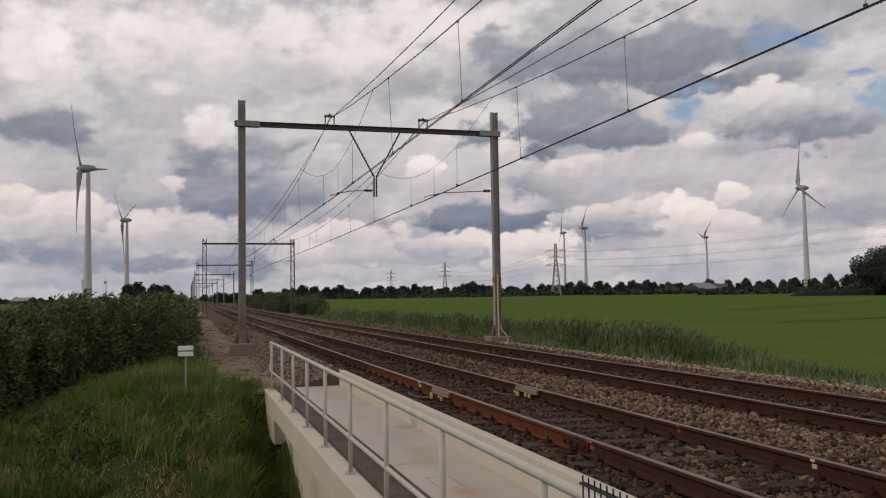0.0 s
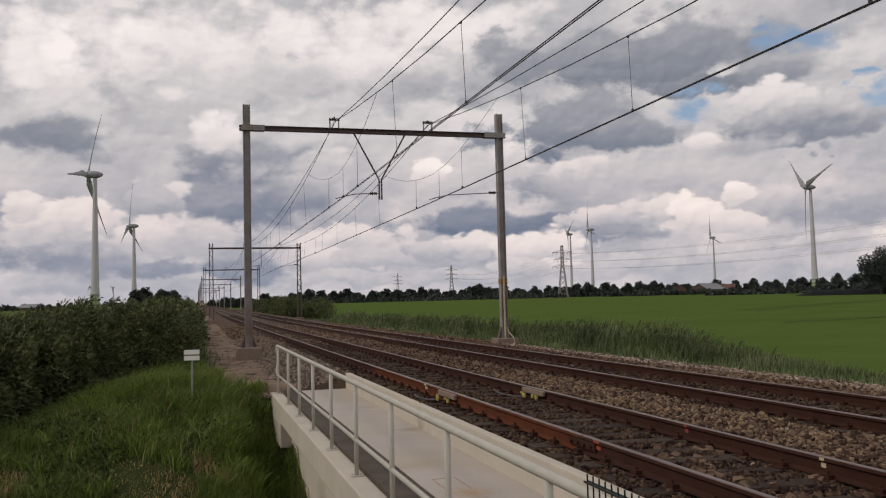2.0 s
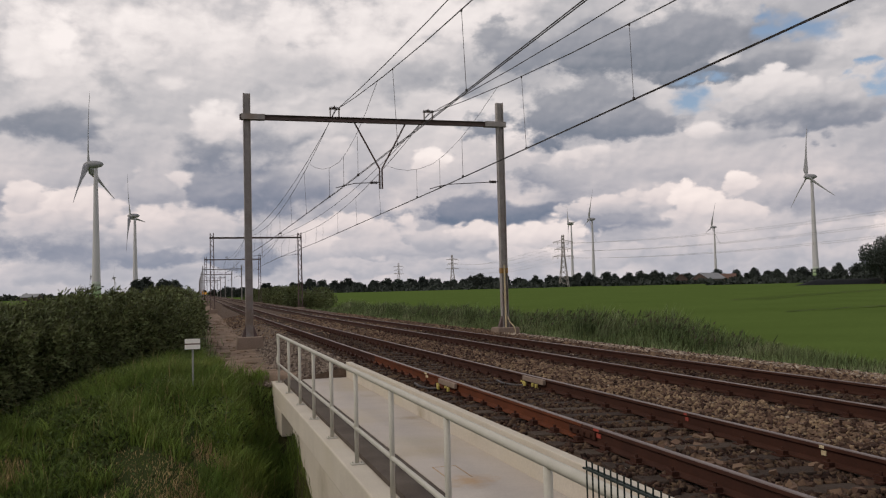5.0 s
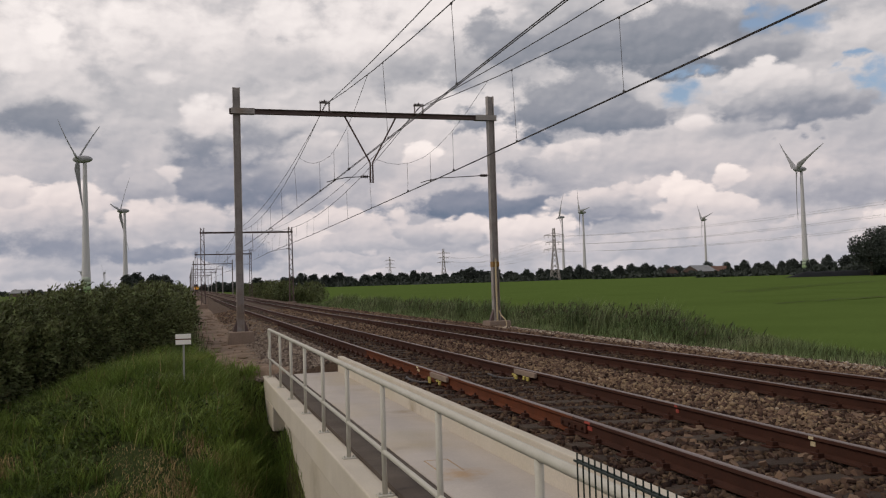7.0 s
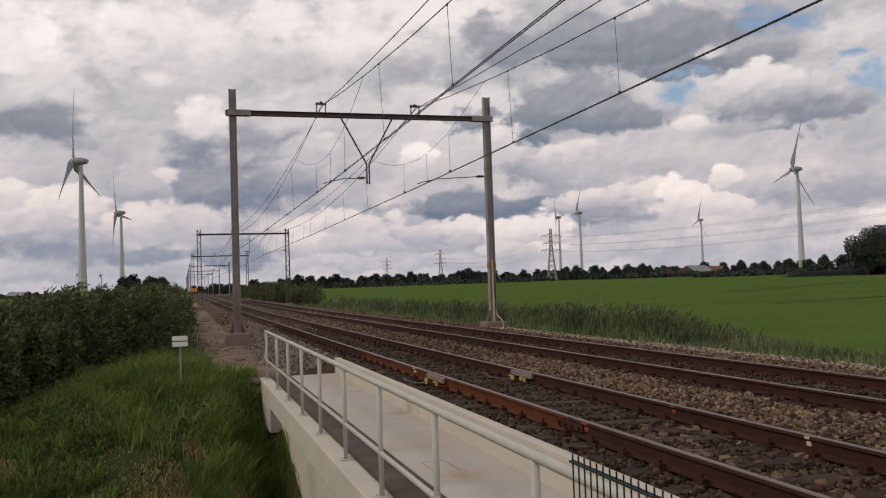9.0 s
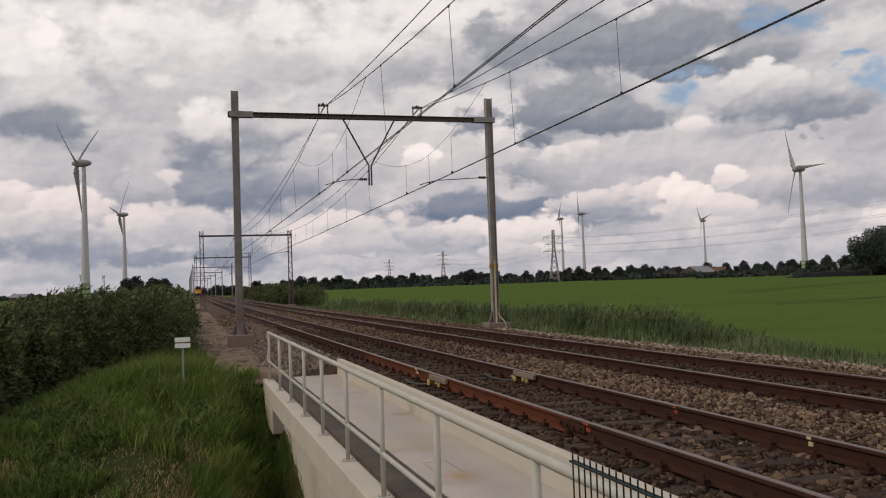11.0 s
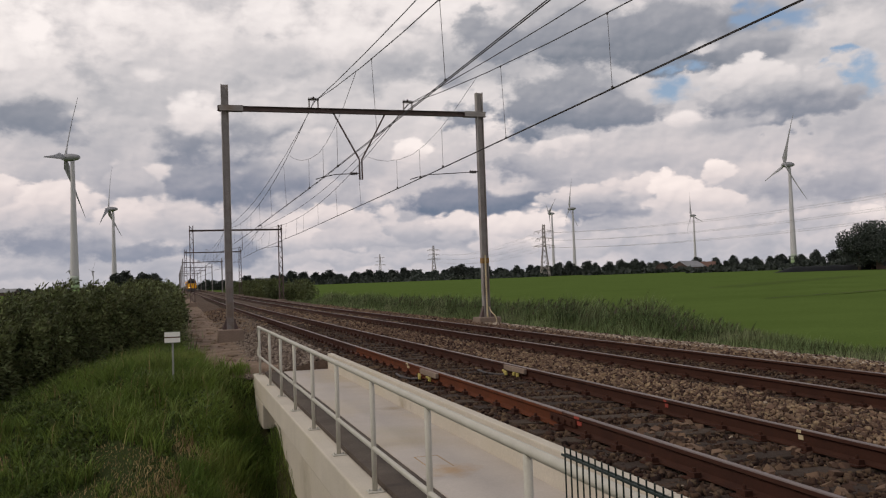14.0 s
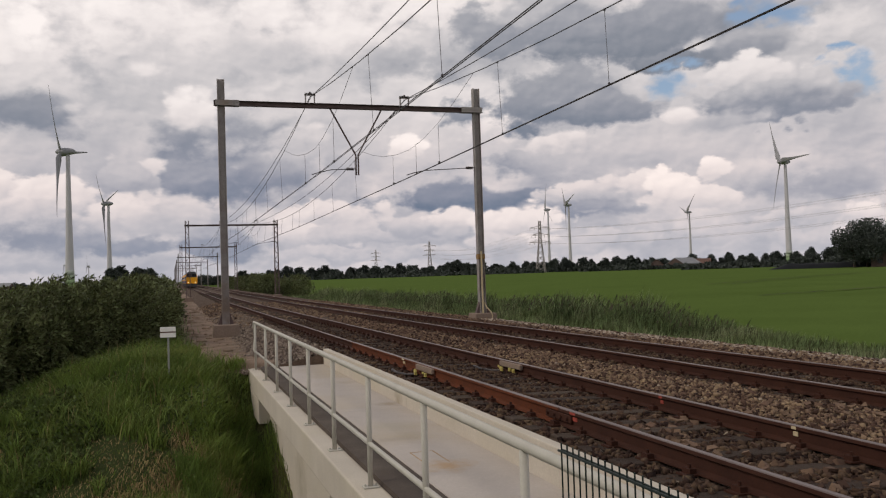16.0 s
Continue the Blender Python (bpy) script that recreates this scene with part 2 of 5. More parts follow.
# ---- materials ----
def mat(name, c1, c2, scale=8.0, rough=0.85, metal=0.0, bump=0.3, fine=60.0, c3=None, rand=0.0, island=0.0, bump_d=0.02, emit=None, spec=0.15, amp=1.0, stretch=None, translucent=0.0, spots=()):
    """c1..c2 blend at one scale, a finer grain on top, c3 in patches; rand and island vary it from piece to piece."""
    ma = bpy.data.materials.new(name)
    ma.use_nodes = True
    nt = ma.node_tree
    nt.nodes.clear()
    N, L = nt.nodes.new, nt.links.new
    out, b = N("ShaderNodeOutputMaterial"), N("ShaderNodeBsdfPrincipled")
    L(b.outputs[0], out.inputs[0])
    tc = N("ShaderNodeTexCoord")
    src = tc.outputs["Object"]
    if stretch:
        mp = N("ShaderNodeMapping")
        mp.inputs["Scale"].default_value = stretch
        L(src, mp.inputs[0])
        src = mp.outputs[0]

    def nz(s, d, r=0.6):
        n = N("ShaderNodeTexNoise")
        n.inputs["Scale"].default_value, n.inputs["Detail"].default_value, n.inputs["Roughness"].default_value = s, d, r
        L(src, n.inputs["Vector"])
        return n.outputs["Fac"]

    def mr(f, a, bb, lo=0.0, hi=1.0):
        n = N("ShaderNodeMapRange")
        L(f, n.inputs[0])
        for i, v in enumerate((a, bb, lo, hi)):
            n.inputs[i + 1].default_value = v
        return n.outputs[0]

    def mx(f, a, bb, blend="MIX"):
        n = N("ShaderNodeMix")
        n.data_type, n.blend_type = "RGBA", blend
        if hasattr(f, "is_linked"):
            L(f, n.inputs[0])
        else:
            n.inputs[0].default_value = f
        for s, x in ((n.inputs[6], a), (n.inputs[7], bb)):
            if hasattr(x, "is_linked"):
                L(x, s)
            else:
                s.default_value = (*x, 1)
        return n.outputs[2]

    big, grain = nz(scale, 4), nz(fine, 3, 0.7)
    col = mx(mr(big, 0.3, 0.7), c1, c2)
    if c3:
        col = mx(mr(nz(scale * 0.37 + 0.013, 5), 0.5, 0.68), col, c3)
    for (px, py, pz), r, sc in spots:
        vd = N("ShaderNodeVectorMath")
        vd.operation = "DISTANCE"
        L(src, vd.inputs[0])
        vd.inputs[1].default_value = (px, py, pz)
        ad = N("ShaderNodeMath")
        ad.operation = "ADD"
        L(vd.outputs["Value"], ad.inputs[0]), L(mr(nz(2.2 / r, 5), 0, 1, -r * 0.8, r * 0.8), ad.inputs[1])
        col = mx(mr(ad.outputs[0], r, 0.0, 0.0, 0.75), col, sc)
    g = mr(grain, 0.25, 0.75, 1 - 0.28 * amp, 1 + 0.25 * amp)
    hs = N("ShaderNodeHueSaturation")
    L(g, hs.inputs["Value"])
    L(col, hs.inputs["Color"])
    col = hs.outputs[0]
    for amount, kind in ((rand, "ShaderNodeObjectInfo"), (island, "ShaderNodeNewGeometry")):
        if amount:
            n = N(kind)
            r = n.outputs["Random"] if kind == "ShaderNodeObjectInfo" else n.outputs["Random Per Island"]
            h2 = N("ShaderNodeHueSaturation")
            L(mr(r, 0, 1, 1 - amount, 1 + amount), h2.inputs["Value"])
            L(mr(r, 0, 1, 0.5 - amount * 0.03, 0.5 + amount * 0.03), h2.inputs["Hue"])
            L(col, h2.inputs["Color"])
            col = h2.outputs[0]
    L(col, b.inputs["Base Color"])
    L(mr(grain, 0.2, 0.8, rough - 0.1, min(rough + 0.1, 1.0)), b.inputs["Roughness"])
    b.inputs["Metallic"].default_value = metal
    b.inputs["Specular IOR Level"].default_value = spec
    if bump:
        bp = N("ShaderNodeBump")
        bp.inputs["Strength"].default_value, bp.inputs["Distance"].default_value = bump, bump_d
        L(grain, bp.inputs["Height"])
        L(bp.outputs[0], b.inputs["Normal"])
    if emit:
        b.inputs["Emission Color"].default_value, b.inputs["Emission Strength"].default_value = (*emit[0], 1), emit[1]
    if translucent:
        tr, ms = N("ShaderNodeBsdfTranslucent"), N("ShaderNodeMixShader")
        L(col, tr.inputs[0])
        ms.inputs[0].default_value = translucent
        L(b.outputs[0], ms.inputs[1]), L(tr.outputs[0], ms.inputs[2])
        L(ms.outputs[0], out.inputs[0])
    return ma


M_FIELD = mat("field_crop", (0.094, 0.138, 0.035), (0.106, 0.154, 0.04), 0.16, 0.9, bump=0.6, fine=9.0, c3=(0.088, 0.13, 0.033), bump_d=0.08, spec=0.0, amp=0.8)
M_SOIL = mat("grassy_soil", (0.045, 0.058, 0.017), (0.032, 0.042, 0.013), 0.9, 0.95, bump=0.6, fine=25, c3=(0.085, 0.062, 0.032), bump_d=0.06)
M_SAND = mat("sandy_path", (0.29, 0.205, 0.15), (0.205, 0.145, 0.105), 1.3, 0.95, bump=0.6, fine=30, c3=(0.13, 0.095, 0.062), bump_d=0.03)
M_BALLAST_BED = mat("ballast_bed", (0.135, 0.093, 0.068), (0.08, 0.056, 0.042), 7.0, 0.95, bump=1.0, fine=22, c3=(0.1, 0.064, 0.044), bump_d=0.05)
M_STONE = mat("ballast_stone", (0.19, 0.121, 0.085), (0.102, 0.063, 0.046), 3.0, 0.9, bump=0.3, fine=70, island=0.8, rand=0.2, bump_d=0.006)
M_STONE_DARK = mat("ballast_stone_dark", (0.082, 0.048, 0.034), (0.048, 0.029, 0.022), 3.0, 0.9, bump=0.3, fine=70, island=0.75, rand=0.2, bump_d=0.006)
M_STONE_PALE = mat("verge_stone", (0.46, 0.385, 0.315), (0.27, 0.21, 0.165), 6.0, 0.9, bump=0.5, fine=40, island=0.5, bump_d=0.01)
M_SHOULDER = mat("shoulder_stone", (0.26, 0.205, 0.17), (0.16, 0.122, 0.10), 4.0, 0.9, bump=0.4, fine=60, island=0.6, bump_d=0.006)
M_CHIP = mat("pale_stone_chip", (0.36, 0.29, 0.23), (0.28, 0.22, 0.17), 9.0, 0.85, bump=0, island=0.3)
M_SLEEPER = mat("sleeper_wood", (0.055, 0.04, 0.031), (0.08, 0.058, 0.045), 5.0, 0.9, bump=0.6, fine=40, rand=0.25, stretch=(0.5, 6, 3), bump_d=0.01)
M_RUST = mat("rail_rust_dark", (0.048, 0.021, 0.015), (0.07, 0.029, 0.019), 3.0, 0.75, 0.2, bump=0.3, fine=60, bump_d=0.004)
M_RUST2 = mat("rail_rust_orange", (0.15, 0.045, 0.02), (0.10, 0.034, 0.017), 4.0, 0.8, 0.1, bump=0.3, fine=60, bump_d=0.004)
M_RAILTOP = mat("rail_head_worn", (0.27, 0.215, 0.195), (0.16, 0.115, 0.10), 2.0, 0.45, 0.6, bump=0.1, fine=90, bump_d=0.002, stretch=(8, 0.3, 1))
M_CONCRETE = mat("pale_concrete", (0.61, 0.55, 0.465), (0.53, 0.475, 0.40), 1.2, 0.85, bump=0.25, fine=45, c3=(0.56, 0.5, 0.4), bump_d=0.004, amp=0.35, spots=[((-2.95, 16.5, -1.3), 0.5, (0.42, 0.37, 0.28)), ((-2.75, 13.5, -1.6), 0.7, (0.38, 0.33, 0.25)), ((-1.3, 12.9, -0.45), 0.3, (0.36, 0.30, 0.22))])
M_FLOORC = mat("slab_concrete", (0.53, 0.475, 0.43), (0.46, 0.41, 0.37), 1.0, 0.85, bump=0.25, fine=45, c3=(0.47, 0.4, 0.31), bump_d=0.004, amp=0.3, spots=[((-1.93, 8.45, -0.48), 0.34, (0.45, 0.29, 0.15)), ((-1.45, 12.9, -0.48), 0.30, (0.33, 0.27, 0.20)), ((-1.5, 16.0, -0.48), 0.3, (0.42, 0.36, 0.29)), ((-1.9, 11.0, -0.48), 0.5, (0.46, 0.41, 0.34))])
M_ASPHALT = mat("walkway_mastic", (0.11, 0.088, 0.072), (0.085, 0.068, 0.058), 2.0, 0.9, bump=0.5, fine=70, bump_d=0.006, c3=(0.14, 0.115, 0.095))
M_OLDCON = mat("plinth_concrete", (0.29, 0.22, 0.175), (0.22, 0.165, 0.13), 2.0, 0.9, bump=0.5, fine=30, bump_d=0.01)
M_RAILPAINT = mat("railing_grey", (0.53, 0.505, 0.44), (0.47, 0.445, 0.385), 5.0, 0.55, bump=0.1, fine=80, bump_d=0.002, amp=0.3, spec=0.35)
M_STEEL = mat("mast_steel", (0.43, 0.395, 0.375), (0.33, 0.30, 0.288), 2.5, 0.6, 0.1, bump=0.15, fine=50, c3=(0.30, 0.24, 0.20), bump_d=0.003)
M_BEAM = mat("beam_steel", (0.16, 0.115, 0.108), (0.115, 0.085, 0.08), 2.5, 0.6, 0.3, bump=0.15, fine=50, bump_d=0.003)
M_WIRE = mat("wire_copper_dark", (0.075, 0.068, 0.07), (0.1, 0.088, 0.086), 3.0, 0.55, 0.5, bump=0)
M_INSUL = mat("insulator_dark", (0.05, 0.035, 0.03), (0.04, 0.03, 0.03), 4.0, 0.35, bump=0)
M_TURB = mat("turbine_white", (0.60, 0.58, 0.60), (0.55, 0.53, 0.55), 0.05, 0.5, bump=0, amp=0.3)
M_BLADE = mat("blade_grey", (0.37, 0.365, 0.385), (0.32, 0.318, 0.335), 0.05, 0.5, bump=0)
M_GREENS = [mat("tower_green_band", tuple(0.5 + (g - 0.5) * k for g in (0.22, 0.36, 0.12)), tuple(0.48 + (g - 0.48) * k for g in (0.22, 0.36, 0.12)), 0.1, 0.6, bump=0) for k in (1.0, 0.75, 0.5, 0.25)]
M_FENCE = mat("fence_green_black", (0.012, 0.022, 0.018), (0.018, 0.026, 0.022), 6.0, 0.45, bump=0)
M_WEED = mat("weed_leaf", (0.108, 0.14, 0.043), (0.054, 0.075, 0.025), 0.9, 0.6, bump=0, island=0.6, translucent=0.25)
M_LEAF = mat("shrub_leaf", (0.158, 0.174, 0.07), (0.053, 0.063, 0.028), 0.9, 0.55, bump=0, island=0.65, c3=(0.2, 0.225, 0.11), translucent=0.2)
M_BARK = mat("bark", (0.06, 0.045, 0.035), (0.09, 0.07, 0.055), 4.0, 0.9, bump=0.6, fine=25, bump_d=0.02)
# the haze of the distance is mixed into this greyish leaf green
M_HAZED_LEAF = mat("hazed_foliage", (0.066, 0.076, 0.066), (0.048, 0.058, 0.05), 0.1, 0.8, bump=0, island=0.4, rand=0.3)
M_GRASS = mat("grass_blade", (0.185, 0.245, 0.05), (0.09, 0.14, 0.03), 0.7, 0.6, bump=0, island=0.4, c3=(0.24, 0.25, 0.08), translucent=0.3)
M_TUFT = mat("tuft_blade", (0.195, 0.258, 0.054), (0.09, 0.132, 0.031), 1.6, 0.55, bump=0, island=0.5, c3=(0.21, 0.26, 0.075), translucent=0.3)
M_REED = mat("verge_grass", (0.18, 0.215, 0.088), (0.10, 0.135, 0.055), 0.9, 0.6, bump=0, island=0.8, c3=(0.26, 0.27, 0.15), translucent=0.25)
M_REEDLEAF = mat("reed_leaf", (0.085, 0.12, 0.045), (0.055, 0.08, 0.032), 0.9, 0.6, bump=0, island=0.6, translucent=0.2)
M_DRY = mat("dry_grass", (0.43, 0.31, 0.155), (0.30, 0.21, 0.10), 0.8, 0.8, bump=0, island=0.4)
M_SIGN = mat("sign_white", (0.86, 0.84, 0.8), (0.82, 0.8, 0.75), 6.0, 0.5, bump=0, amp=0.3)
M_SIGNBAR = mat("sign_dark_bar", (0.16, 0.08, 0.06), (0.13, 0.07, 0.05), 6.0, 0.6, bump=0)
M_POST = mat("sign_post_galvanised", (0.36, 0.36, 0.33), (0.28, 0.28, 0.26), 6.0, 0.55, 0.3, bump=0.1)
M_YELLOW = mat("marker_yellow", (0.5, 0.42, 0.12), (0.42, 0.34, 0.1), 8.0, 0.6, bump=0)
M_REDPAINT = mat("marking_red", (0.42, 0.085, 0.06), (0.28, 0.06, 0.045), 14.0, 0.7, bump=0)
M_CREAM = mat("tag_cream", (0.62, 0.52, 0.33), (0.55, 0.45, 0.28), 14.0, 0.7, bump=0)
M_BAND = mat("mast_band_orange", (0.36, 0.22, 0.09), (0.30, 0.18, 0.07), 3.0, 0.7, bump=0)
M_TRAINY = mat("train_yellow", (0.92, 0.44, 0.02), (0.88, 0.4, 0.02), 0.6, 0.4, bump=0)
M_TRAINB = mat("train_blue", (0.05, 0.07, 0.16), (0.05, 0.065, 0.14), 0.6, 0.4, bump=0)
M_TRAINR = mat("train_roof", (0.10, 0.10, 0.105), (0.07, 0.07, 0.075), 0.8, 0.8, bump=0)
M_GLASS = mat("window_dark", (0.015, 0.017, 0.02), (0.012, 0.013, 0.016), 1.0, 0.15, bump=0, spec=0.5)
M_LAMP = mat("headlamp_glow", (0.9, 0.85, 0.7), (0.9, 0.85, 0.7), 1.0, 0.4, bump=0, emit=((1.0, 0.72, 0.35), 1.3))
M_TARP = mat("silage_black_sheet", (0.010, 0.011, 0.013), (0.016, 0.017, 0.019), 0.4, 0.85, bump=0.4, fine=3, bump_d=0.1)
M_ROOF1 = mat("roof_grey_sheet", (0.30, 0.30, 0.31), (0.24, 0.24, 0.25), 0.3, 0.7, bump=0)
M_ROOF2 = mat("roof_orange_tile", (0.17, 0.1, 0.08), (0.14, 0.085, 0.07), 0.5, 0.8, bump=0)
M_BRICK = mat("house_brick", (0.13, 0.095, 0.08), (0.11, 0.08, 0.068), 0.5, 0.85, bump=0)
M_BARN = mat("barn_green_sheet", (0.045, 0.055, 0.048), (0.035, 0.043, 0.038), 0.4, 0.7, bump=0)


# ---- mesh helpers ----
def mesh_of(name, bm, material):
    me = bpy.data.meshes.new(name)
    bm.normal_update()
    bm.to_mesh(me)
    bm.free()
    for ma in material if isinstance(material, (list, tuple)) else [material]:
        me.materials.append(ma)
    return me


def part(name, bm, material, parent=None, label="", smooth=False):
    me = mesh_of(name, bm, material)
    if smooth:
        for p in me.polygons:
            p.use_smooth = True
    ob = new(name, me)
    ob.parent = parent
    if label:
        ob["label"] = label
    return ob


def arrays(name, verts, faces, material, parent=None, label=""):
    """A mesh from numpy arrays: verts (n, 3), faces (m, k)."""
    verts, faces = np.asarray(verts, np.float32), np.asarray(faces, np.int32)
    me = bpy.data.meshes.new(name)
    me.vertices.add(len(verts))
    me.vertices.foreach_set("co", verts.ravel())
    k = faces.shape[1]
    me.loops.add(faces.size)
    me.loops.foreach_set("vertex_index", faces.ravel())
    me.polygons.add(len(faces))
    me.polygons.foreach_set("loop_start", np.arange(0, faces.size, k, dtype=np.int32))
    me.update(calc_edges=True)
    me.materials.append(material)
    ob = new(name, me)
    ob.parent = parent
    if label:
        ob["label"] = label
    return ob


def empty(name, m=None):
    ob = new(name)
    if m is not None:
        ob.matrix_basis = m
    return ob


def box(bm, x0, x1, y0, y1, z0, z1, bevel=0.0):
    r = bmesh.ops.create_cube(bm, size=1.0, matrix=Matrix.Translation(((x0 + x1) / 2, (y0 + y1) / 2, (z0 + z1) / 2)) @ Matrix.Diagonal((x1 - x0, y1 - y0, z1 - z0, 1)))
    if bevel:
        es = list({e for v in r["verts"] for e in v.link_edges})
        bmesh.ops.bevel(bm, geom=es, offset=bevel, segments=2, affect="EDGES", profile=0.5)
    return bm


def bar(bm, a, b, w, h=None, n=4):
    """A bar from a to b: n = 4 square, more is round."""
    a, b = Vector(a), Vector(b)
    d = b - a
    q = d.to_track_quat("Z", "Y").to_matrix().to_4x4()
    bmesh.ops.create_cone(bm, cap_ends=True, segments=n, radius1=w * (0.7071 if n == 4 else 0.5), radius2=w * (0.7071 if n == 4 else 0.5), depth=d.length,
                          matrix=Matrix.Translation((a + b) / 2) @ q @ (Matrix.Rotation(radians(45), 4, "Z") if n == 4 else Matrix()))
    return bm


def cone(bm, a, b, r1, r2, n=16):
    a, b = Vector(a), Vector(b)
    d = b - a
    bmesh.ops.create_cone(bm, cap_ends=True, segments=n, radius1=r1, radius2=r2, depth=d.length, matrix=Matrix.Translation((a + b) / 2) @ d.to_track_quat("Z", "Y").to_matrix().to_4x4())
    return bm


def tube(bm, pts, r, n=6):
    """A round wire or pipe along points."""
    pts = [Vector(p) for p in pts]
    rings = []
    for i, p in enumerate(pts):
        d = (pts[min(i + 1, len(pts) - 1)] - pts[max(i - 1, 0)]).normalized()
        s = d.cross(Vector((0, 0, 1)))
        s = s.normalized() if s.length > 1e-4 else Vector((1, 0, 0))
        t = s.cross(d)
        rings.append([bm.verts.new(p + r * (math.cos(k * math.tau / n) * s + math.sin(k * math.tau / n) * t)) for k in range(n)])
    for r0, r1 in zip(rings, rings[1:]):
        for k in range(n):
            bm.faces.new((r0[k], r0[(k + 1) % n], r1[(k + 1) % n], r1[k]))
    bm.faces.new(rings[0][::-1]), bm.faces.new(rings[-1])
    return bm


def extrude_profile(bm, prof, ys):
    """Sweeps a closed (x, z) profile along y."""
    rings = [[bm.verts.new((x, y, z)) for x, z in prof] for y in ys]
    n = len(prof)
    for r0, r1 in zip(rings, rings[1:]):
        for k in range(n):
            bm.faces.new((r0[k], r0[(k + 1) % n], r1[(k + 1) % n], r1[k]))
    bm.faces.new(rings[0][::-1]), bm.faces.new(rings[-1])
    bmesh.ops.recalc_face_normals(bm, faces=bm.faces)
    return bm

# ---- ground ----
def sstep(a, b, t):
    t = np.clip((np.asarray(t, float) - a) / (b - a), 0, 1)
    return t * t * (3 - 2 * t)


def rise(y):
    """The line climbs gently in the distance."""
    return 0.0035 * np.maximum(0.0, np.asarray(y, float) - 60.0)


def ground_z(x, y):
    """Height of the ground sheet: embankment, ditch under the bridge, fields either side."""
    x, y = np.asarray(x, float), np.asarray(y, float)
    left = -0.42 - 0.95 * sstep(-5.0, -9.5, x) - 0.35 * sstep(-10, -16, x)
    cut = (2.3 * sstep(20.0, 11.5, y) + 1.0 * sstep(-4.1, -3.1, x) * sstep(20.7, 18.6, y)) * sstep(1.0, 6.0, y) * sstep(-2.3, -3.0, x)
    right = -0.45 - 0.40 * sstep(7.4, 9.4, x) - 0.15 * sstep(9.0, 13.0, x)
    z = np.where(x < 2.0, left, right) - cut
    z = np.where((x > -2.72) & (x < 6.3) & (y < 20.2), np.minimum(z, -1.2), z)
    z = z + rise(np.where(np.abs(x - 1.5) < 12, y, np.hypot(x + 4.6, np.maximum(y, 0)))) * (1 + 0.6 * sstep(10, 60, np.abs(x - 1.5)))
    bumps = 0.05 * np.sin(x * 1.7 + 0.6 * y) * np.sin(y * 1.1 - 0.5 * x) * sstep(4.5, 7.0, np.abs(x - 1.5)) * sstep(120, 30, np.abs(y))
    return z + bumps


def build_ground():
    xs = np.concatenate([[-4500, -2500, -1200, -600, -300, -160, -90, -60, -42], np.arange(-32, -12, 1.6), np.arange(-12, -2.95, 0.3), [-2.9, -2.75, -2.68], np.arange(-1.6, 6.3, 1.5), [6.2, 6.32], np.arange(6.4, 14, 0.4), np.arange(14, 30, 2), [36, 50, 80, 130, 220, 400, 700, 1200, 2500, 4500]])
    ys = np.concatenate([[-4500, -2000, -800, -300, -120, -60, -30, -15, -6], np.arange(0, 34, 0.3), np.arange(34, 70, 1.0), np.arange(70, 130, 4), [140, 165, 200, 250, 320, 420, 560, 750, 1000, 1500, 2500, 4500]])
    X, Y = np.meshgrid(xs, ys)
    Z = ground_z(X, Y)
    n, k = len(xs), len(ys)
    idx = np.arange(n * k).reshape(k, n)
    faces = np.stack([idx[:-1, :-1], idx[:-1, 1:], idx[1:, 1:], idx[1:, :-1]], -1).reshape(-1, 4)
    ob = arrays("ground", np.stack([X, Y, Z], -1).reshape(-1, 3), faces, M_FIELD)
    me = ob.data
    me.materials.append(M_SOIL), me.materials.append(M_SAND)
    cx = (X[:-1, :-1] + X[1:, 1:]).ravel() / 2
    cy = (Y[:-1, :-1] + Y[1:, 1:]).ravel() / 2
    wob = 0.35 * np.sin(cy * 0.9) + 0.25 * np.sin(cy * 2.3 + 1)
    mi = np.zeros(len(cx), np.int32)
    mi[(cx > -16) & (cx < 11.5)] = 1
    mi[(cx > -4.5 + wob * 0.7) & (cx < -1) & (cy > 20.2)] = 2
    me.polygons.foreach_set("material_index", mi)
    me.polygons.foreach_set("use_smooth", np.ones(len(mi), bool))
    tagged(ob, "flat green farmland with a low grassy railway embankment", "ground", kind="structure")


build_ground()

# ---- tracks ----
TRACKS = ((0.0, 0.022, 1.7), (3.8, -0.03, 0.0))
RAIL_H = 0.165


def rail_profile(cx):
    h = RAIL_H
    half = [(0.034, -0.006), (0.036, -0.034), (0.010, -0.048), (0.009, -h + 0.032), (0.030, -h + 0.020), (0.070, -h + 0.010), (0.070, -h)]
    top = [(-0.024, 0.0), (0.024, 0.0)]
    return [(cx + x, z) for x, z in top] + [(cx + x, z) for x, z in half] + [(cx - x, z) for x, z in reversed(half)]


def rail_part(name, cx, y0, y1, mats, parent, label=""):
    bm = bmesh.new()
    n = max(2, int((y1 - y0) / 25))
    extrude_profile(bm, rail_profile(cx), sorted({y0 + (y1 - y0) * i / n for i in range(n + 1)} | ({60.0} if y0 < 60 < y1 else set())))
    for v in bm.verts:
        v.co.z += float(rise(v.co.y))
    for f in bm.faces:
        if f.normal.z > 0.6 and f.calc_center_median().z - float(rise(f.calc_center_median().y)) > -0.01:
            f.material_index = 1
    return part(name, bm, mats, parent, label)


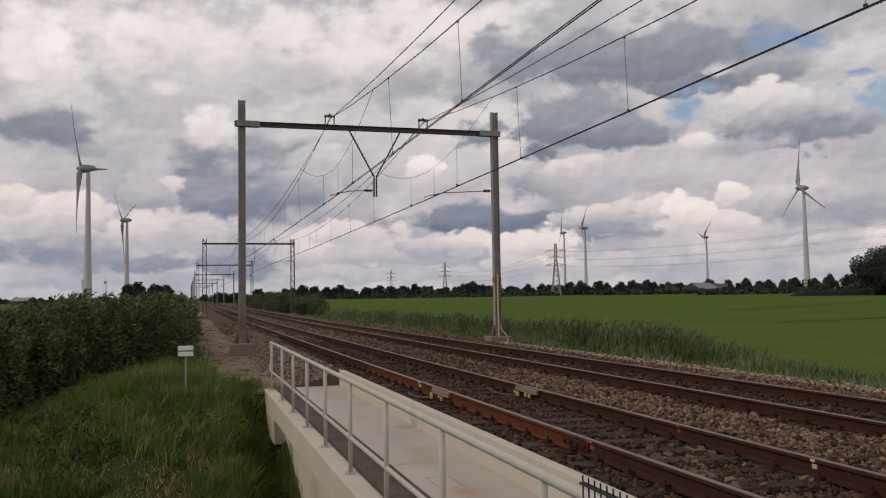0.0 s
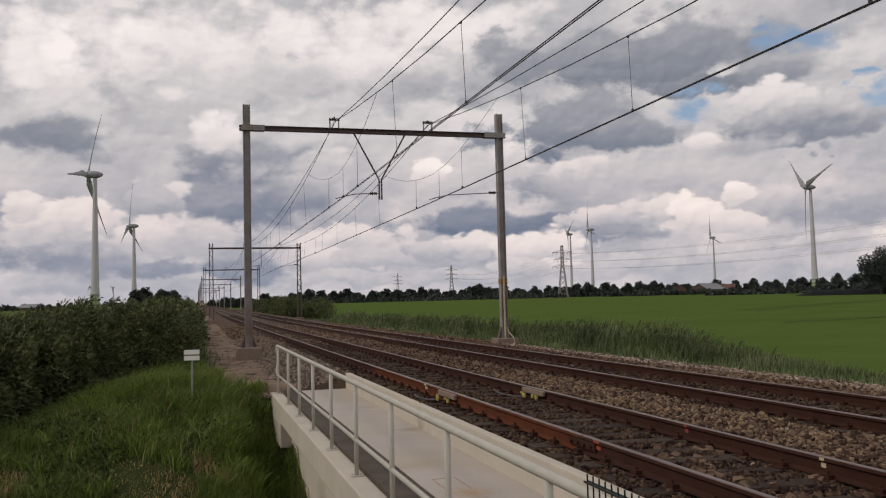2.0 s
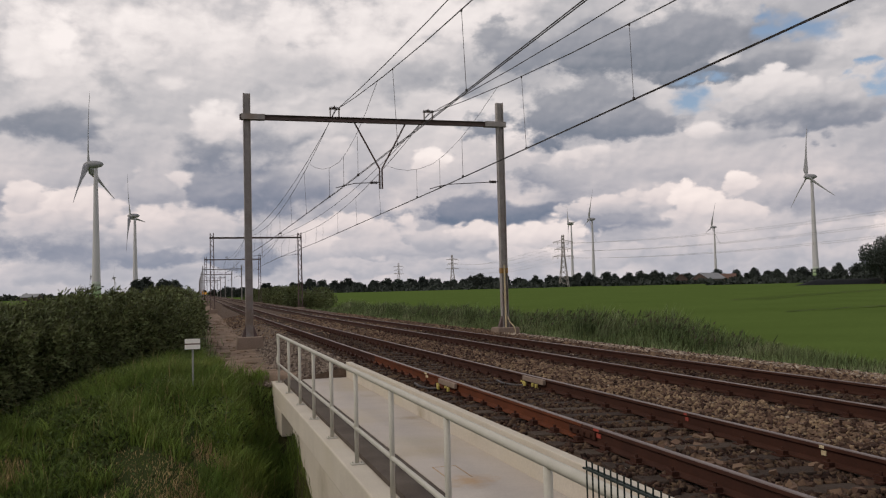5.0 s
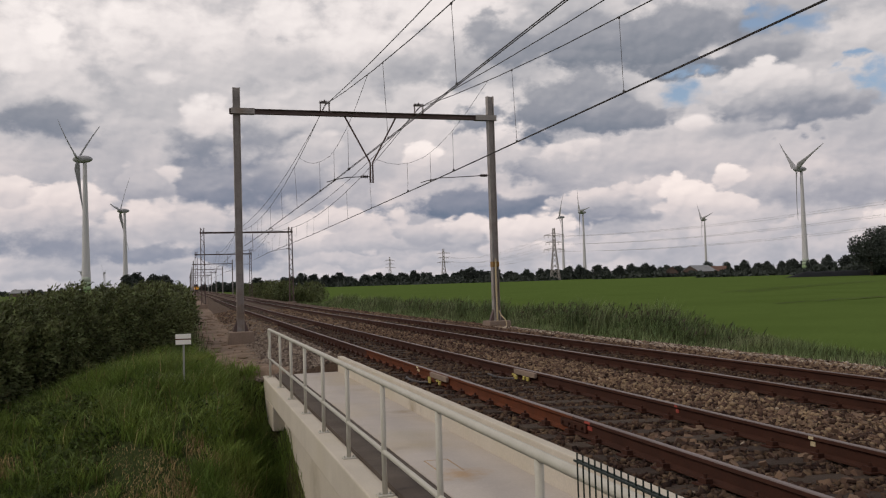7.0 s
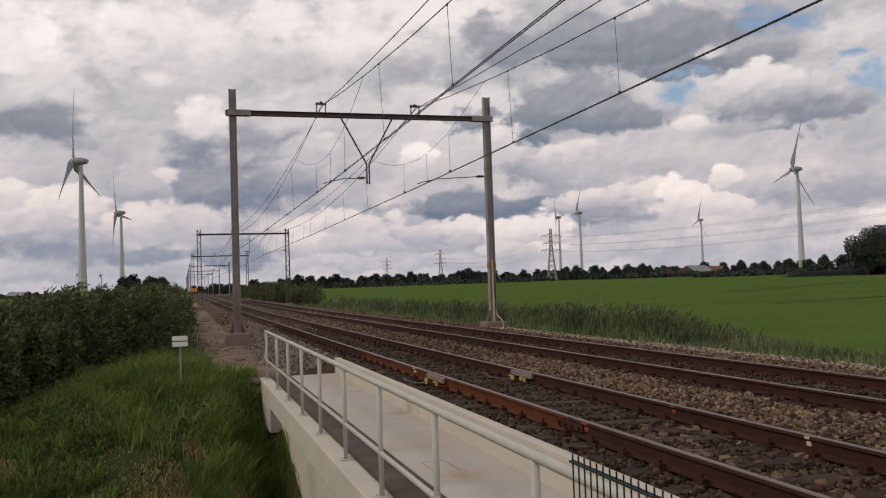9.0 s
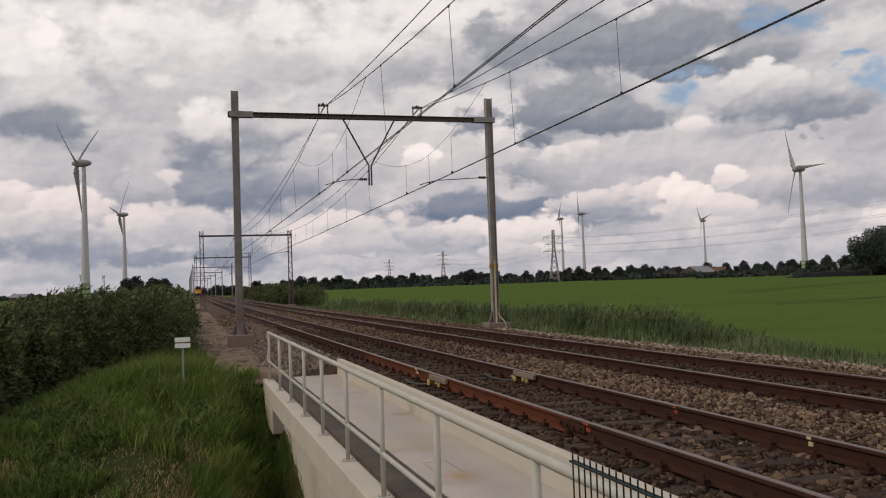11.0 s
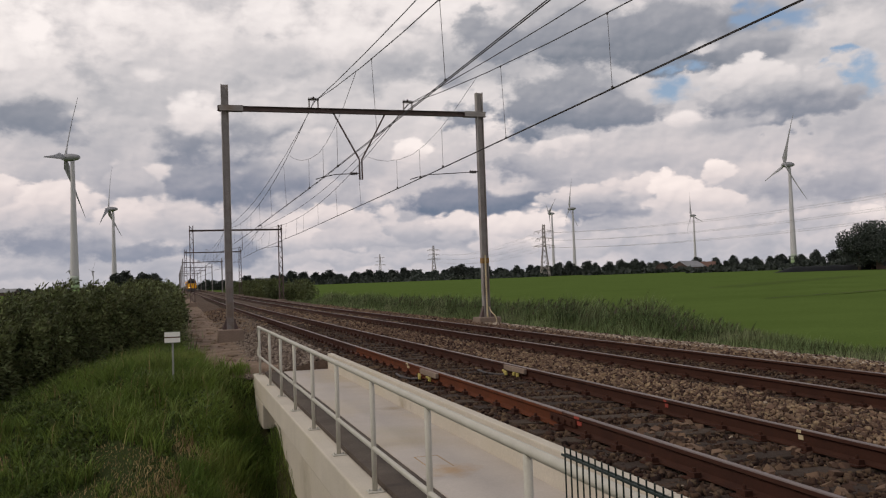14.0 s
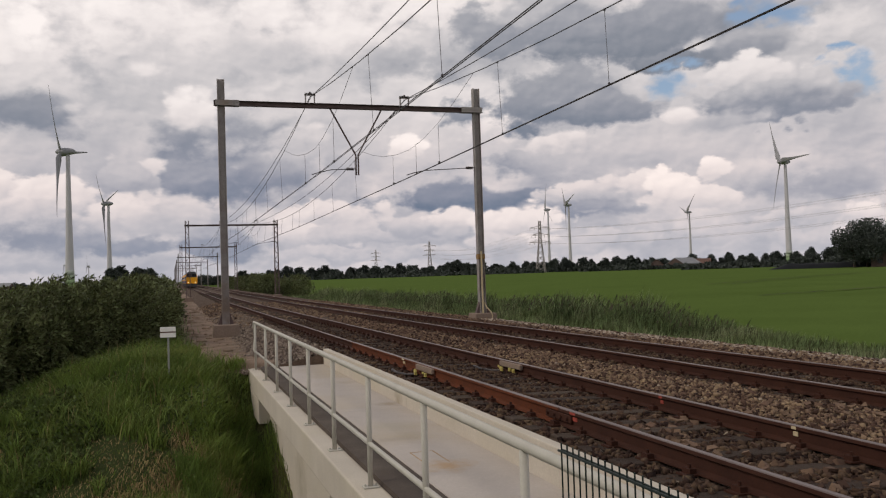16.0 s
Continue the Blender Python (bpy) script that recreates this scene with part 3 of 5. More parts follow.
def build_track(i, cx, z, cant):
    track = empty("railway_track", pose(cx, 0, z, 0, cant, 0))
    tagged(track, "rusty steel rails on dark timber sleepers in ballast", "railway track", "railway tracks", "structure")
    dark, orange = [M_RUST, M_RAILTOP], [M_RUST2, M_RAILTOP]
    if i == 0:
        rail_part("rail", -0.752, -30, 8.25, dark, track, "dark rust-brown rail with a worn head")
        rail_part("rail", -0.752, 8.262, 19.0, orange, track, "bright orange-rusted rail length")
        rail_part("rail", -0.752, 19.0, 900, dark, track)
    else:
        rail_part("rail", -0.752, -30, 900, dark, track)
    rail_part("rail", 0.752, -30, 900, dark, track)
    # sleepers, one by one where they can be told apart
    bm = bmesh.new()
    box(bm, -1.14, 1.14, -0.125, 0.125, -RAIL_H - 0.13, -RAIL_H - 0.006, 0.012)
    me = mesh_of("sleeper", bm, M_SLEEPER)
    rnd = random.Random(11 + i)
    for k in range(150):
        s = new("sleeper", me)
        s.parent = track
        s.matrix_basis = pose(rnd.uniform(-0.03, 0.03), 2.2 + 0.6 * k + rnd.uniform(-0.03, 0.03), rnd.uniform(-0.012, 0.006) + float(rise(2.2 + 0.6 * k)), 0, 0, rnd.uniform(-1.2, 1.2))
    bm = bmesh.new()
    for k in range(60):
        y = 92.2 + 0.6 * k
        box(bm, -1.14, 1.14, y - 0.125, y + 0.125, float(rise(y)) - RAIL_H - 0.13, float(rise(y)) - RAIL_H - 0.006)
    tagged(part("far_sleepers", bm, M_SLEEPER, track), kind="stuff")
    # base plates and spring clips
    bm = bmesh.new()
    for k in range(-2, 110):
        y = 2.2 + 0.6 * k
        for rx in (-0.752, 0.752):
            box(bm, rx - 0.17, rx + 0.17, y - 0.075, y + 0.075, -RAIL_H - 0.008, -RAIL_H + 0.006)
            if k < 60:
                for s in (-1, 1):
                    box(bm, rx + s * 0.10 - 0.03, rx + s * 0.10 + 0.03, y - 0.05, y + 0.05, -RAIL_H + 0.006, -RAIL_H + 0.045)
                    bar(bm, (rx + s * 0.10, y, -RAIL_H + 0.04), (rx + s * 0.10, y, -RAIL_H + 0.075), 0.028, n=6)
    tagged(part("rail_fastenings", bm, M_RUST, track), kind="stuff")
    if i == 0:
        # insulated joint, its clamps and the markings on the rails
        bm = bmesh.new()
        for s in (-1, 1):
            box(bm, -0.752 + s * 0.028 - 0.012, -0.752 + s * 0.028 + 0.012, 7.95, 8.55, -0.125, -0.045, 0.006)
            for k in range(4):
                bar(bm, (-0.752 + s * 0.034, 8.02 + 0.155 * k, -0.085), (-0.752 + s * 0.062, 8.02 + 0.155 * k, -0.085), 0.035, n=6)
        part("fishplate", bm, M_RUST, track, "bolted rust-brown fishplate at the rail joint")
        for rx, y0, side in ((-0.752, 13.2, -1), (0.752, 13.35, -1)):
            bm = bmesh.new()
            box(bm, rx + side * 0.052 - 0.028, rx + side * 0.052 + 0.028, y0 - 0.55, y0 + 0.35, -0.10, -0.015, 0.012)
            d = part("rail_contact", bm, M_OLDCON, track, "brown-grey rail-mounted contact box")
            bm = bmesh.new()
            for dx, dy in ((-0.15, 0.1), (-0.11, -0.2), (-0.19, -0.05), (-0.1, 0.3), (-0.13, -0.4)):
                box(bm, rx + dx - 0.016, rx + dx + 0.016, y0 + dy - 0.035, y0 + dy + 0.035, -0.15, -0.09, 0.006)
            part("clamp", bm, M_YELLOW, d, "yellow clamps")
            bm = bmesh.new()
            tube(bm, [(rx - 0.16, y0, -0.14), (rx - 0.3, y0 + 0.1, -0.15), (rx - 0.36, y0 + 0.5, -0.155), (rx - 0.3, y0 + 1.0, -0.155)], 0.018)
            part("cable", bm, M_WIRE, d)
        for rx, y, ma, w in ((-0.752, 7.92, M_REDPAINT, 0.06), (0.752, 8.75, M_REDPAINT, 0.03), (0.752, 6.55, M_CREAM, 0.03), (-0.752, 14.5, M_CREAM, 0.07)):
            bm = bmesh.new()
            box(bm, rx - 0.0385, rx - 0.0365, y - w, y + w, -0.033, -0.007)
            box(bm, rx - 0.018, rx - 0.0095, y - w, y + w, -0.095, -0.055)
            part("paint_mark", bm, ma, track, "painted rail marking")
    return track


for i, (cx, z, cant) in enumerate(TRACKS):
    build_track(i, cx, z, cant)


# ---- ballast ----
def ballast_top(x, y):
    """Height of the ballast surface."""
    x, y = np.asarray(x, float), np.asarray(y, float)
    z = -0.205 - 0.26 * sstep(-1.5, -3.0, x) - 0.36 * sstep(6.5, 8.0, x) + 0.015 * sstep(1.0, 1.6, x) * sstep(2.8, 2.2, x)
    z = z + (0.026 - 0.0297 * np.clip(x, -1.3, 1.3)) * sstep(1.9, 1.25, np.abs(x)) - 0.012 * sstep(1.4, 1.0, np.abs(x - 3.8))
    z = z - 0.13 * sstep(-1.18, -1.3, x) * sstep(22.5, 19.8, y)
    z = z + rise(y)
    return z + 0.012 * np.sin(2.1 * x + 1.3 * y) * np.cos(1.7 * y - x)


def build_ballast():
    ys = np.concatenate([[-30, -10], np.arange(0, 20.6, 0.3), [20.6], np.arange(21, 60, 0.8), np.arange(60, 200, 5), [230, 300, 420, 600, 900]])

    def sheet(name, xs, ys, parent=None):
        X, Y = np.meshgrid(xs, ys)
        Z = ballast_top(X, Y)
        if parent:
            Z[0] = np.where(X[0] < -2.7, ground_z(X[0], Y[0]) - 0.05, -0.8)
        n, k = len(xs), len(ys)
        idx = np.arange(n * k).reshape(k, n)
        f = np.stack([idx[:-1, :-1], idx[:-1, 1:], idx[1:, 1:], idx[1:, :-1]], -1).reshape(-1, 4)
        ob = arrays(name, np.stack([X, Y, Z], -1).reshape(-1, 3), f, M_BALLAST_BED, parent)
        return ob

    bed = sheet("ballast", np.concatenate([[-1.19], np.arange(-1.1, 8.1, 0.3)]), ys)
    tagged(bed, "brown-grey crushed stone ballast under the tracks", "ballast", kind="structure")
    sheet("ballast_shoulder", np.arange(-3.2, -1.15, 0.25), np.concatenate([[20.60, 20.75], ys[ys >= 21]]), bed)
    sheet("ballast_shoulder", np.arange(-2.66, -1.15, 0.25), np.array([19.705, 19.72, 20.0, 20.3, 20.8]), bed)
    # loose stones
    ico = bmesh.new()
    bmesh.ops.create_cube(ico, size=2.0)
    bmesh.ops.triangulate(ico, faces=ico.faces)
    base = np.array([v.co[:] for v in ico.verts]) * 0.78
    tri = np.array([[v.index for v in f.verts] for f in ico.faces])
    ico.free()
    rng = np.random.default_rng(5)

    def stones(name, n, x0, x1, y0, y1, size, power, material=None, inside=None):
        y = y0 + (y1 - y0) * rng.random(n) ** power
        x = x0 + (x1 - x0) * rng.random(n)
        keep = np.ones(n, bool)
        for cx, z, _ in TRACKS:
            keep &= ~((np.abs(np.abs(x - cx) - 0.752) < 0.10))
            on = (np.abs(x - cx) < 1.18) & (np.abs((y - 2.2 + 0.3) % 0.6 - 0.3) < 0.11)
            keep &= ~(on & (rng.random(n) < 0.86))
        if inside is not None:
            near_track = (np.abs(x) < 1.35 + 0.15 * np.sin(y * 3.0)) | (np.abs(x - 3.8) < 1.05 + 0.12 * np.sin(y * 2.3))
            keep &= near_track == inside
        x, y = x[keep], y[keep]
        n = len(x)
        s = size * rng.uniform(0.6, 1.35, (n, 1)) * rng.uniform(0.65, 1.25, (n, 3)) * np.array([1, 1, 0.75])
        jit = 1 + rng.uniform(-0.75, 0.35, (n, 8, 3))
        a = rng.uniform(0, math.tau, n)
        b = rng.uniform(-1.5, 1.5, n)
        p = base[None] * jit * s[:, None]
        ca, sa, cb, sb = np.cos(a)[:, None], np.sin(a)[:, None], np.cos(b)[:, None], np.sin(b)[:, None]
        px, py, pz = p[..., 0], p[..., 1] * cb - p[..., 2] * sb, p[..., 1] * sb + p[..., 2] * cb
        q = np.stack([px * ca - py * sa, px * sa + py * ca, pz], -1)
        q += np.stack([x, y, ballast_top(x, y) + rng.uniform(-0.018, 0.026, n)], -1)[:, None]
        f = (tri[None] + 8 * np.arange(n)[:, None, None]).reshape(-1, 3)
        return tagged(arrays(name, q.reshape(-1, 3), f, material or M_STONE, bed), kind="stuff")

    stones("near_stones", 66000, -1.17, 7.6, 3.6, 17, 0.031, 1.15, M_STONE, False)
    stones("near_track_stones", 52000, -1.17, 5.2, 3.6, 17, 0.031, 1.15, M_STONE_DARK, True)
    stones("middle_stones", 26000, -1.17, 7.8, 17, 34, 0.035, 1.1, M_STONE, False)
    stones("middle_track_stones", 17000, -1.17, 5.2, 17, 34, 0.04, 1.1, M_STONE_DARK, True)
    stones("verge_stones", 15000, 6.15, 7.75, 6.0, 30, 0.034, 1.25, M_STONE_PALE)
    stones("pale_chips", 420, -1.1, 6.0, 4.0, 22, 0.026, 1.2, M_CHIP)
    stones("far_stones", 7000, -3.0, 7.4, 34, 70, 0.05, 1.2)
    stones("shoulder_stones", 11000, -3.1, -1.2, 19.8, 48, 0.032, 1.5, M_SHOULDER)
    # the nearest stones, one by one
    meshes = []
    for k in range(6):
        me = bpy.data.meshes.new("stone")
        pts = base * (1 + rng.uniform(-0.45, 0.3, (8, 3))) * rng.uniform(0.034, 0.056, 3) * np.array([1, 1, 0.8])
        me.from_pydata([tuple(p) for p in pts], [], [tuple(int(v) for v in t) for t in tri])
        me.materials.append(M_STONE if k % 2 else M_STONE_DARK)
        meshes.append(me)
    rnd = random.Random(3)
    for k in range(260):
        x, y = rnd.uniform(-0.6, 3.0), rnd.uniform(5.0, 8.5)
        if min(abs(abs(x - cx) - 0.752) for cx, _, _ in TRACKS) < 0.13:
            continue
        ob = new("stone", meshes[k % 6])
        ob.parent = bed
        ob.matrix_basis = pose(x, y, float(ballast_top(x, y)) + 0.022, rnd.uniform(-30, 30), rnd.uniform(-30, 30), rnd.uniform(0, 360))
    return bed


def build_clods():
    """Lumps of soil and old ballast along the sandy path."""
    ico = bmesh.new()
    bmesh.ops.create_icosphere(ico, subdivisions=2, radius=1.0)
    base = np.array([v.co[:] for v in ico.verts])
    tri = np.array([[v.index for v in f.verts] for f in ico.faces])
    ico.free()
    rng = np.random.default_rng(77)
    n = 150
    x, y = rng.uniform(-4.3, -3.0, n), 20.8 + 45 * rng.random(n) ** 1.5
    s = (0.025 + 0.17 * rng.random((n, 1)) ** 3) * rng.uniform(0.7, 1.3, (n, 3)) * np.array([1, 1, 0.45])
    jit = 1 + rng.uniform(-0.2, 0.2, (n, len(base), 1))
    q = base[None] * jit * s[:, None] + np.stack([x, y, ground_z(x, y) + 0.01], -1)[:, None]
    f = (tri[None] + len(base) * np.arange(n)[:, None, None]).reshape(-1, 3)
    tagged(arrays("soil_clods", q.reshape(-1, 3), f, M_SAND), "lumps of brown soil along the path", "soil", kind="stuff")


# ---- the small bridge beside the near track ----
WALK_Z, PAR_Z = -0.48, -0.535


def build_bridge():
    br = empty("bridge_edge")
    tagged(br, "pale concrete bridge edge with walkway and ballast wall", "bridge", kind="structure")
    bm = bmesh.new()
    box(bm, -2.95, -2.69, -8, 20.3, -0.93, PAR_Z, 0.02)
    part("parapet", bm, M_CONCRETE, br, "pale concrete edge beam")
    bm = bmesh.new()
    box(bm, -2.95, -2.60, 17.8, 20.3, -1.42, -0.932, 0.015)
    part("end_block", bm, M_CONCRETE, br)
    bm = bmesh.new()
    box(bm, -2.72, -1.2, 10.9, 17.8, -4.0, -0.934)
    part("abutment_wall", bm, M_CONCRETE, br, "pale concrete abutment wall")
    bm = bmesh.new()
    box(bm, -2.66, -1.2, -8, 10.9, -4.0, -0.936)
    part("abutment_wall", bm, M_CONCRETE, br)
    bm = bmesh.new()
    box(bm, -2.69, -2.30, -8, 19.9, -0.9, WALK_Z - 0.01)
    part("walkway_strip", bm, M_ASPHALT, br, "dark grey mastic walkway strip")
    bm = bmesh.new()
    for y0, y1 in ((-8, 5.5), (5.51, 12.4), (12.41, 19.7)):
        box(bm, -2.297, -1.30, y0, y1, -0.9, WALK_Z, 0.006)
    part("walkway_slab", bm, M_FLOORC, br, "pale concrete walkway slab with rusty stains")
    bm = bmesh.new()
    for y0, y1 in ((-8, 5.5), (5.51, 12.4), (12.41, 19.7)):
        box(bm, -1.30, -1.18, y0, y1, -0.9, -0.13, 0.012)
    part("ballast_wall", bm, M_CONCRETE, br, "pale concrete upstand holding the ballast")
    # rusty square outline and stain patches on the slab
    bm = bmesh.new()
    for x0, x1, y0, y1 in ((-2.12, -2.105, 8.72, 9.24), (-2.12, -1.85, 9.225, 9.24), (-1.865, -1.85, 8.63, 9.24)):
        box(bm, x0, x1, y0, y1, WALK_Z - 0.004, WALK_Z + 0.0025)
    part("rust_outline", bm, mat("rust_stain", (0.46, 0.34, 0.22), (0.40, 0.28, 0.17), 5, 0.9, bump=0), br, "rust-stained square outline")
    return br


def build_handrail():
    hr = empty("handrail", pose(-2.8, 0, PAR_Z))
    tagged(hr, "light grey painted tubular steel handrail on the bridge edge", "handrail")
    top, mid, r = 1.06, 0.41, 0.03
    bm = bmesh.new()
    arc = [(0, 20.05 + 0.09 * math.sin(a), top - 0.09 + 0.09 * math.cos(a)) for a in np.linspace(0, math.pi / 2, 5)]
    arc2 = [(0, 20.05 + 0.09 * math.cos(a), mid + 0.09 - 0.09 * math.sin(a)) for a in np.linspace(0, math.pi / 2, 5)]
    tube(bm, [(0, -8, top), (0, 6, top), (0, 14, top)] + arc + arc2, r, 10)
    part("top_rail", bm, M_RAILPAINT, hr, smooth=True)
    bm = bmesh.new()
    tube(bm, [(0, -8, mid), (0, 6, mid), (0, 20.0, mid)], r * 0.8, 10)
    part("mid_rail", bm, M_RAILPAINT, hr, smooth=True)
    bm = bmesh.new()
    tube(bm, [(0, 0, 0.01), (0, 0, 0.5), (0, 0, top - 0.02)], r * 0.85, 10)
    post = mesh_of("post", bm, M_RAILPAINT)
    for p in post.polygons:
        p.use_smooth = True
    bm = bmesh.new()
    box(bm, -0.075, 0.075, -0.06, 0.06, 0.001, 0.014, 0.003)
    for sx in (-1, 1):
        bar(bm, (sx * 0.052, 0, 0.012), (sx * 0.052, 0, 0.035), 0.02, n=6)
    plate = mesh_of("base_plate", bm, M_RAILPAINT)
    for y in (19.86, 17.62, *(15.70 - 1.895 * k for k in range(12))):
        o = new("post", post)
        o.parent, o.location = hr, (0, y, 0)
        o = new("base_plate", plate)
        o.parent, o.location = hr, (0, y, 0)
    return hr


def build_fence():
    f = empty("mesh_fence", pose(-3.13, 3.15, 0))
    tagged(f, "dark green welded bar fence panel beside the bridge edge", "fence")
    bm = bmesh.new()
    tube(bm, [(0, 0, -1.0), (0, 0, 0), (0, 0, 0.775)], 0.0035, 6)
    wire = mesh_of("vertical_wire", bm, M_FENCE)
    for k in range(80):
        o = new("vertical_wire", wire)
        o.parent, o.location = f, (0, -0.05 * k, 0)
    for z in (0.745, 0.545, 0.345, 0.145, -0.055, -0.455, -0.855):
        for s in (-1, 1):
            bm = bmesh.new()
            tube(bm, [(s * 0.008, 0.01, z), (s * 0.008, -4, z)], 0.005, 6)
            part("horizontal_wire", bm, M_FENCE, f)
    bm = bmesh.new()
    box(bm, 0.02, 0.06, -2.1, -2.04, -1.0, 0.78, 0.004)
    part("fence_post", bm, M_FENCE, f)
    return f


# ---- overhead line ----
GANTRY_Y = [-29, 31, 91, 150, 210, 268, 328, 388, 448]


def build_gantry(y, xl, xr, zb, lattice, detail):
    g = empty("overhead_gantry", pose(0, y, float(rise(y))))
    tagged(g, ("riveted lattice steel" if lattice else "grey steel") + " overhead line gantry spanning both tracks", "gantry", "overhead line gantries")
    w = 0.24 if not lattice else 0.42
    for x in (xl, xr):
        bm = bmesh.new()
        zt, z0 = zb + (0.84 if not lattice else 0.5), 0.0
        if lattice:
            for dx in (-1, 1):
                for dy in (-1, 1):
                    bar(bm, (x + dx * w / 2, dy * w / 2, z0), (x + dx * w / 2 * 0.75, dy * w / 2 * 0.75, zt), 0.055)
            n = 15
            for k in range(n):
                za, zc = z0 + (zt - z0) * k / n, z0 + (zt - z0) * (k + 1) / n
                s = 1 if k % 2 else -1
                for dy in (-1, 1):
                    bar(bm, (x - s * w * 0.45, dy * w * 0.45, za), (x + s * w * 0.45, dy * w * 0.45, zc), 0.035)
                for dx in (-1, 1):
                    bar(bm, (x + dx * w * 0.45, -s * w * 0.45, za), (x + dx * w * 0.45, s * w * 0.45, zc), 0.035)
        else:
            box(bm, x - 0.125, x - 0.107, -0.12, 0.12, z0, zt)
            box(bm, x + 0.107, x + 0.125, -0.12, 0.12, z0, zt)
            box(bm, x - 0.107, x + 0.107, -0.008, 0.008, z0, zt)
        part("mast", bm, M_BEAM if lattice else M_STEEL, g)
        bm = bmesh.new()
        box(bm, x - 0.42, x + 0.42, -0.42, 0.42, -0.75, 0.0, 0.03)
        for v in bm.verts:
            if v.co.z < -0.4:
                v.co.x, v.co.y = x + (v.co.x - x) * 1.16, v.co.y * 1.1
        if not lattice:
            for s in (-1, 1):
                bar(bm, (x + s * 0.25, 0, 0.0), (x + s * 0.13, 0, 0.38), 0.03)
        part("plinth", bm, M_OLDCON, g, "weathered brown concrete plinth")
        if detail:
            bm = bmesh.new()
            cxx = x + (0.3 if x < 0 else -0.3)
            for s in (-1, 1):
                box(bm, min(x - 0.2, cxx - 0.32), max(x + 0.2, cxx + 0.32), s * 0.13 - 0.008, s * 0.13 + 0.008, zb - 0.1, zb + 0.1)
            bar(bm, (x - 0.19, -0.16, zb), (x - 0.19, 0.16, zb), 0.05, n=6)
            bar(bm, (x + 0.19, -0.16, zb), (x + 0.19, 0.16, zb), 0.05, n=6)
            for bx in (cxx - 0.12, cxx + 0.08):
                bar(bm, (bx, -0.155, zb + 0.02), (bx, 0.155, zb + 0.02), 0.06, n=6)
            part("bracket", bm, M_STEEL, g)
    if detail:
        bm = bmesh.new()
        tube(bm, [(xr - 0.02, -0.16, 0.0), (xr - 0.02, -0.15, 1.2), (xr - 0.02, -0.15, 2.35)], 0.035, 8)
        part("cable_pipe", bm, M_CREAM, g, "cream cable pipe on the mast")
        bm = bmesh.new()
        tube(bm, [(xr + 0.04, -0.15, 0.4), (xr + 0.1, -0.26, 0.2), (xr + 0.2, -0.42, 0.04), (xr + 0.24, -0.445, -0.1), (xr + 0.2, -0.445, -0.6)], 0.02, 6)
        part("earth_cable", bm, M_CREAM, g, "pale earth cable")
        bm = bmesh.new()
        box(bm, xr - 0.135, xr + 0.135, -0.131, 0.131, 2.04, 2.24)
        part("marker_band", bm, M_BAND, g, "orange band round the mast")
        for x in (xl, xr):
            for sx in (-1, 1):
                bm = bmesh.new()
                vs = [bm.verts.new(c) for c in ((x + sx * 0.126, -0.1, 0.0), (x + sx * 0.27, -0.1, 0.0), (x + sx * 0.126, -0.1, 0.42), (x + sx * 0.126, 0.1, 0.0), (x + sx * 0.27, 0.1, 0.0), (x + sx * 0.126, 0.1, 0.42))]
                for f in ((0, 1, 2), (5, 4, 3), (1, 4, 5, 2), (0, 3, 4, 1), (0, 2, 5, 3)):
                    bm.faces.new([vs[i] for i in f])
                bmesh.ops.recalc_face_normals(bm, faces=bm.faces)
                part("foot_gusset", bm, M_BEAM, g)
    bm = bmesh.new()
    d = 0.088
    box(bm, xl - 0.25, xr + 0.25, -0.09, 0.09, zb + d - 0.018, zb + d)
    box(bm, xl - 0.25, xr + 0.25, -0.09, 0.09, zb - d, zb - d + 0.018)
    box(bm, xl - 0.25, xr + 0.25, -0.006, 0.006, zb - d + 0.018, zb + d - 0.018)
    part("beam", bm, M_BEAM, g, "dark red-brown steel beam")
    # insulator brackets on the beam
    for x in (0.33, 3.86):
        bm = bmesh.new()
        for s in (-1, 1):
            bar(bm, (x + s * 0.16, 0, zb + d), (x + s * 0.16, 0, zb + d + 0.34), 0.045)
        bar(bm, (x - 0.2, 0, zb + d + 0.30), (x + 0.2, 0, zb + d + 0.30), 0.045)
        b = part("wire_support", bm, M_STEEL, g)
        bm = bmesh.new()
        for s in (-1, 1):
            for k in range(3):
                cone(bm, (x + s * (0.06 + 0.05 * k), 0, zb + d + 0.34), (x + s * (0.085 + 0.05 * k), 0, zb + d + 0.34), 0.055, 0.03, 10)
        cone(bm, (x, 0, zb + d + 0.32), (x, 0, zb + d + 0.42), 0.07, 0.02, 8)
        part("insulator", bm, M_INSUL, b)
    # V-shaped drop frame between the tracks
    bm = bmesh.new()
    zj, zl = 5.98, 5.24
    if not detail:
        tube(bm, [(1.98, 0, zb - d), (1.98, 0, zj), (1.98, 0, zl)], 0.025, 6)
    else:
        tube(bm, [(1.05, 0, zb - d), (1.955, 0, zj), (1.955, 0, zl), (2.045, 0, zl), (2.045, 0, zj), (2.96, 0, zb - d)], 0.032, 6)
    part("drop_frame", bm, M_BEAM, g)
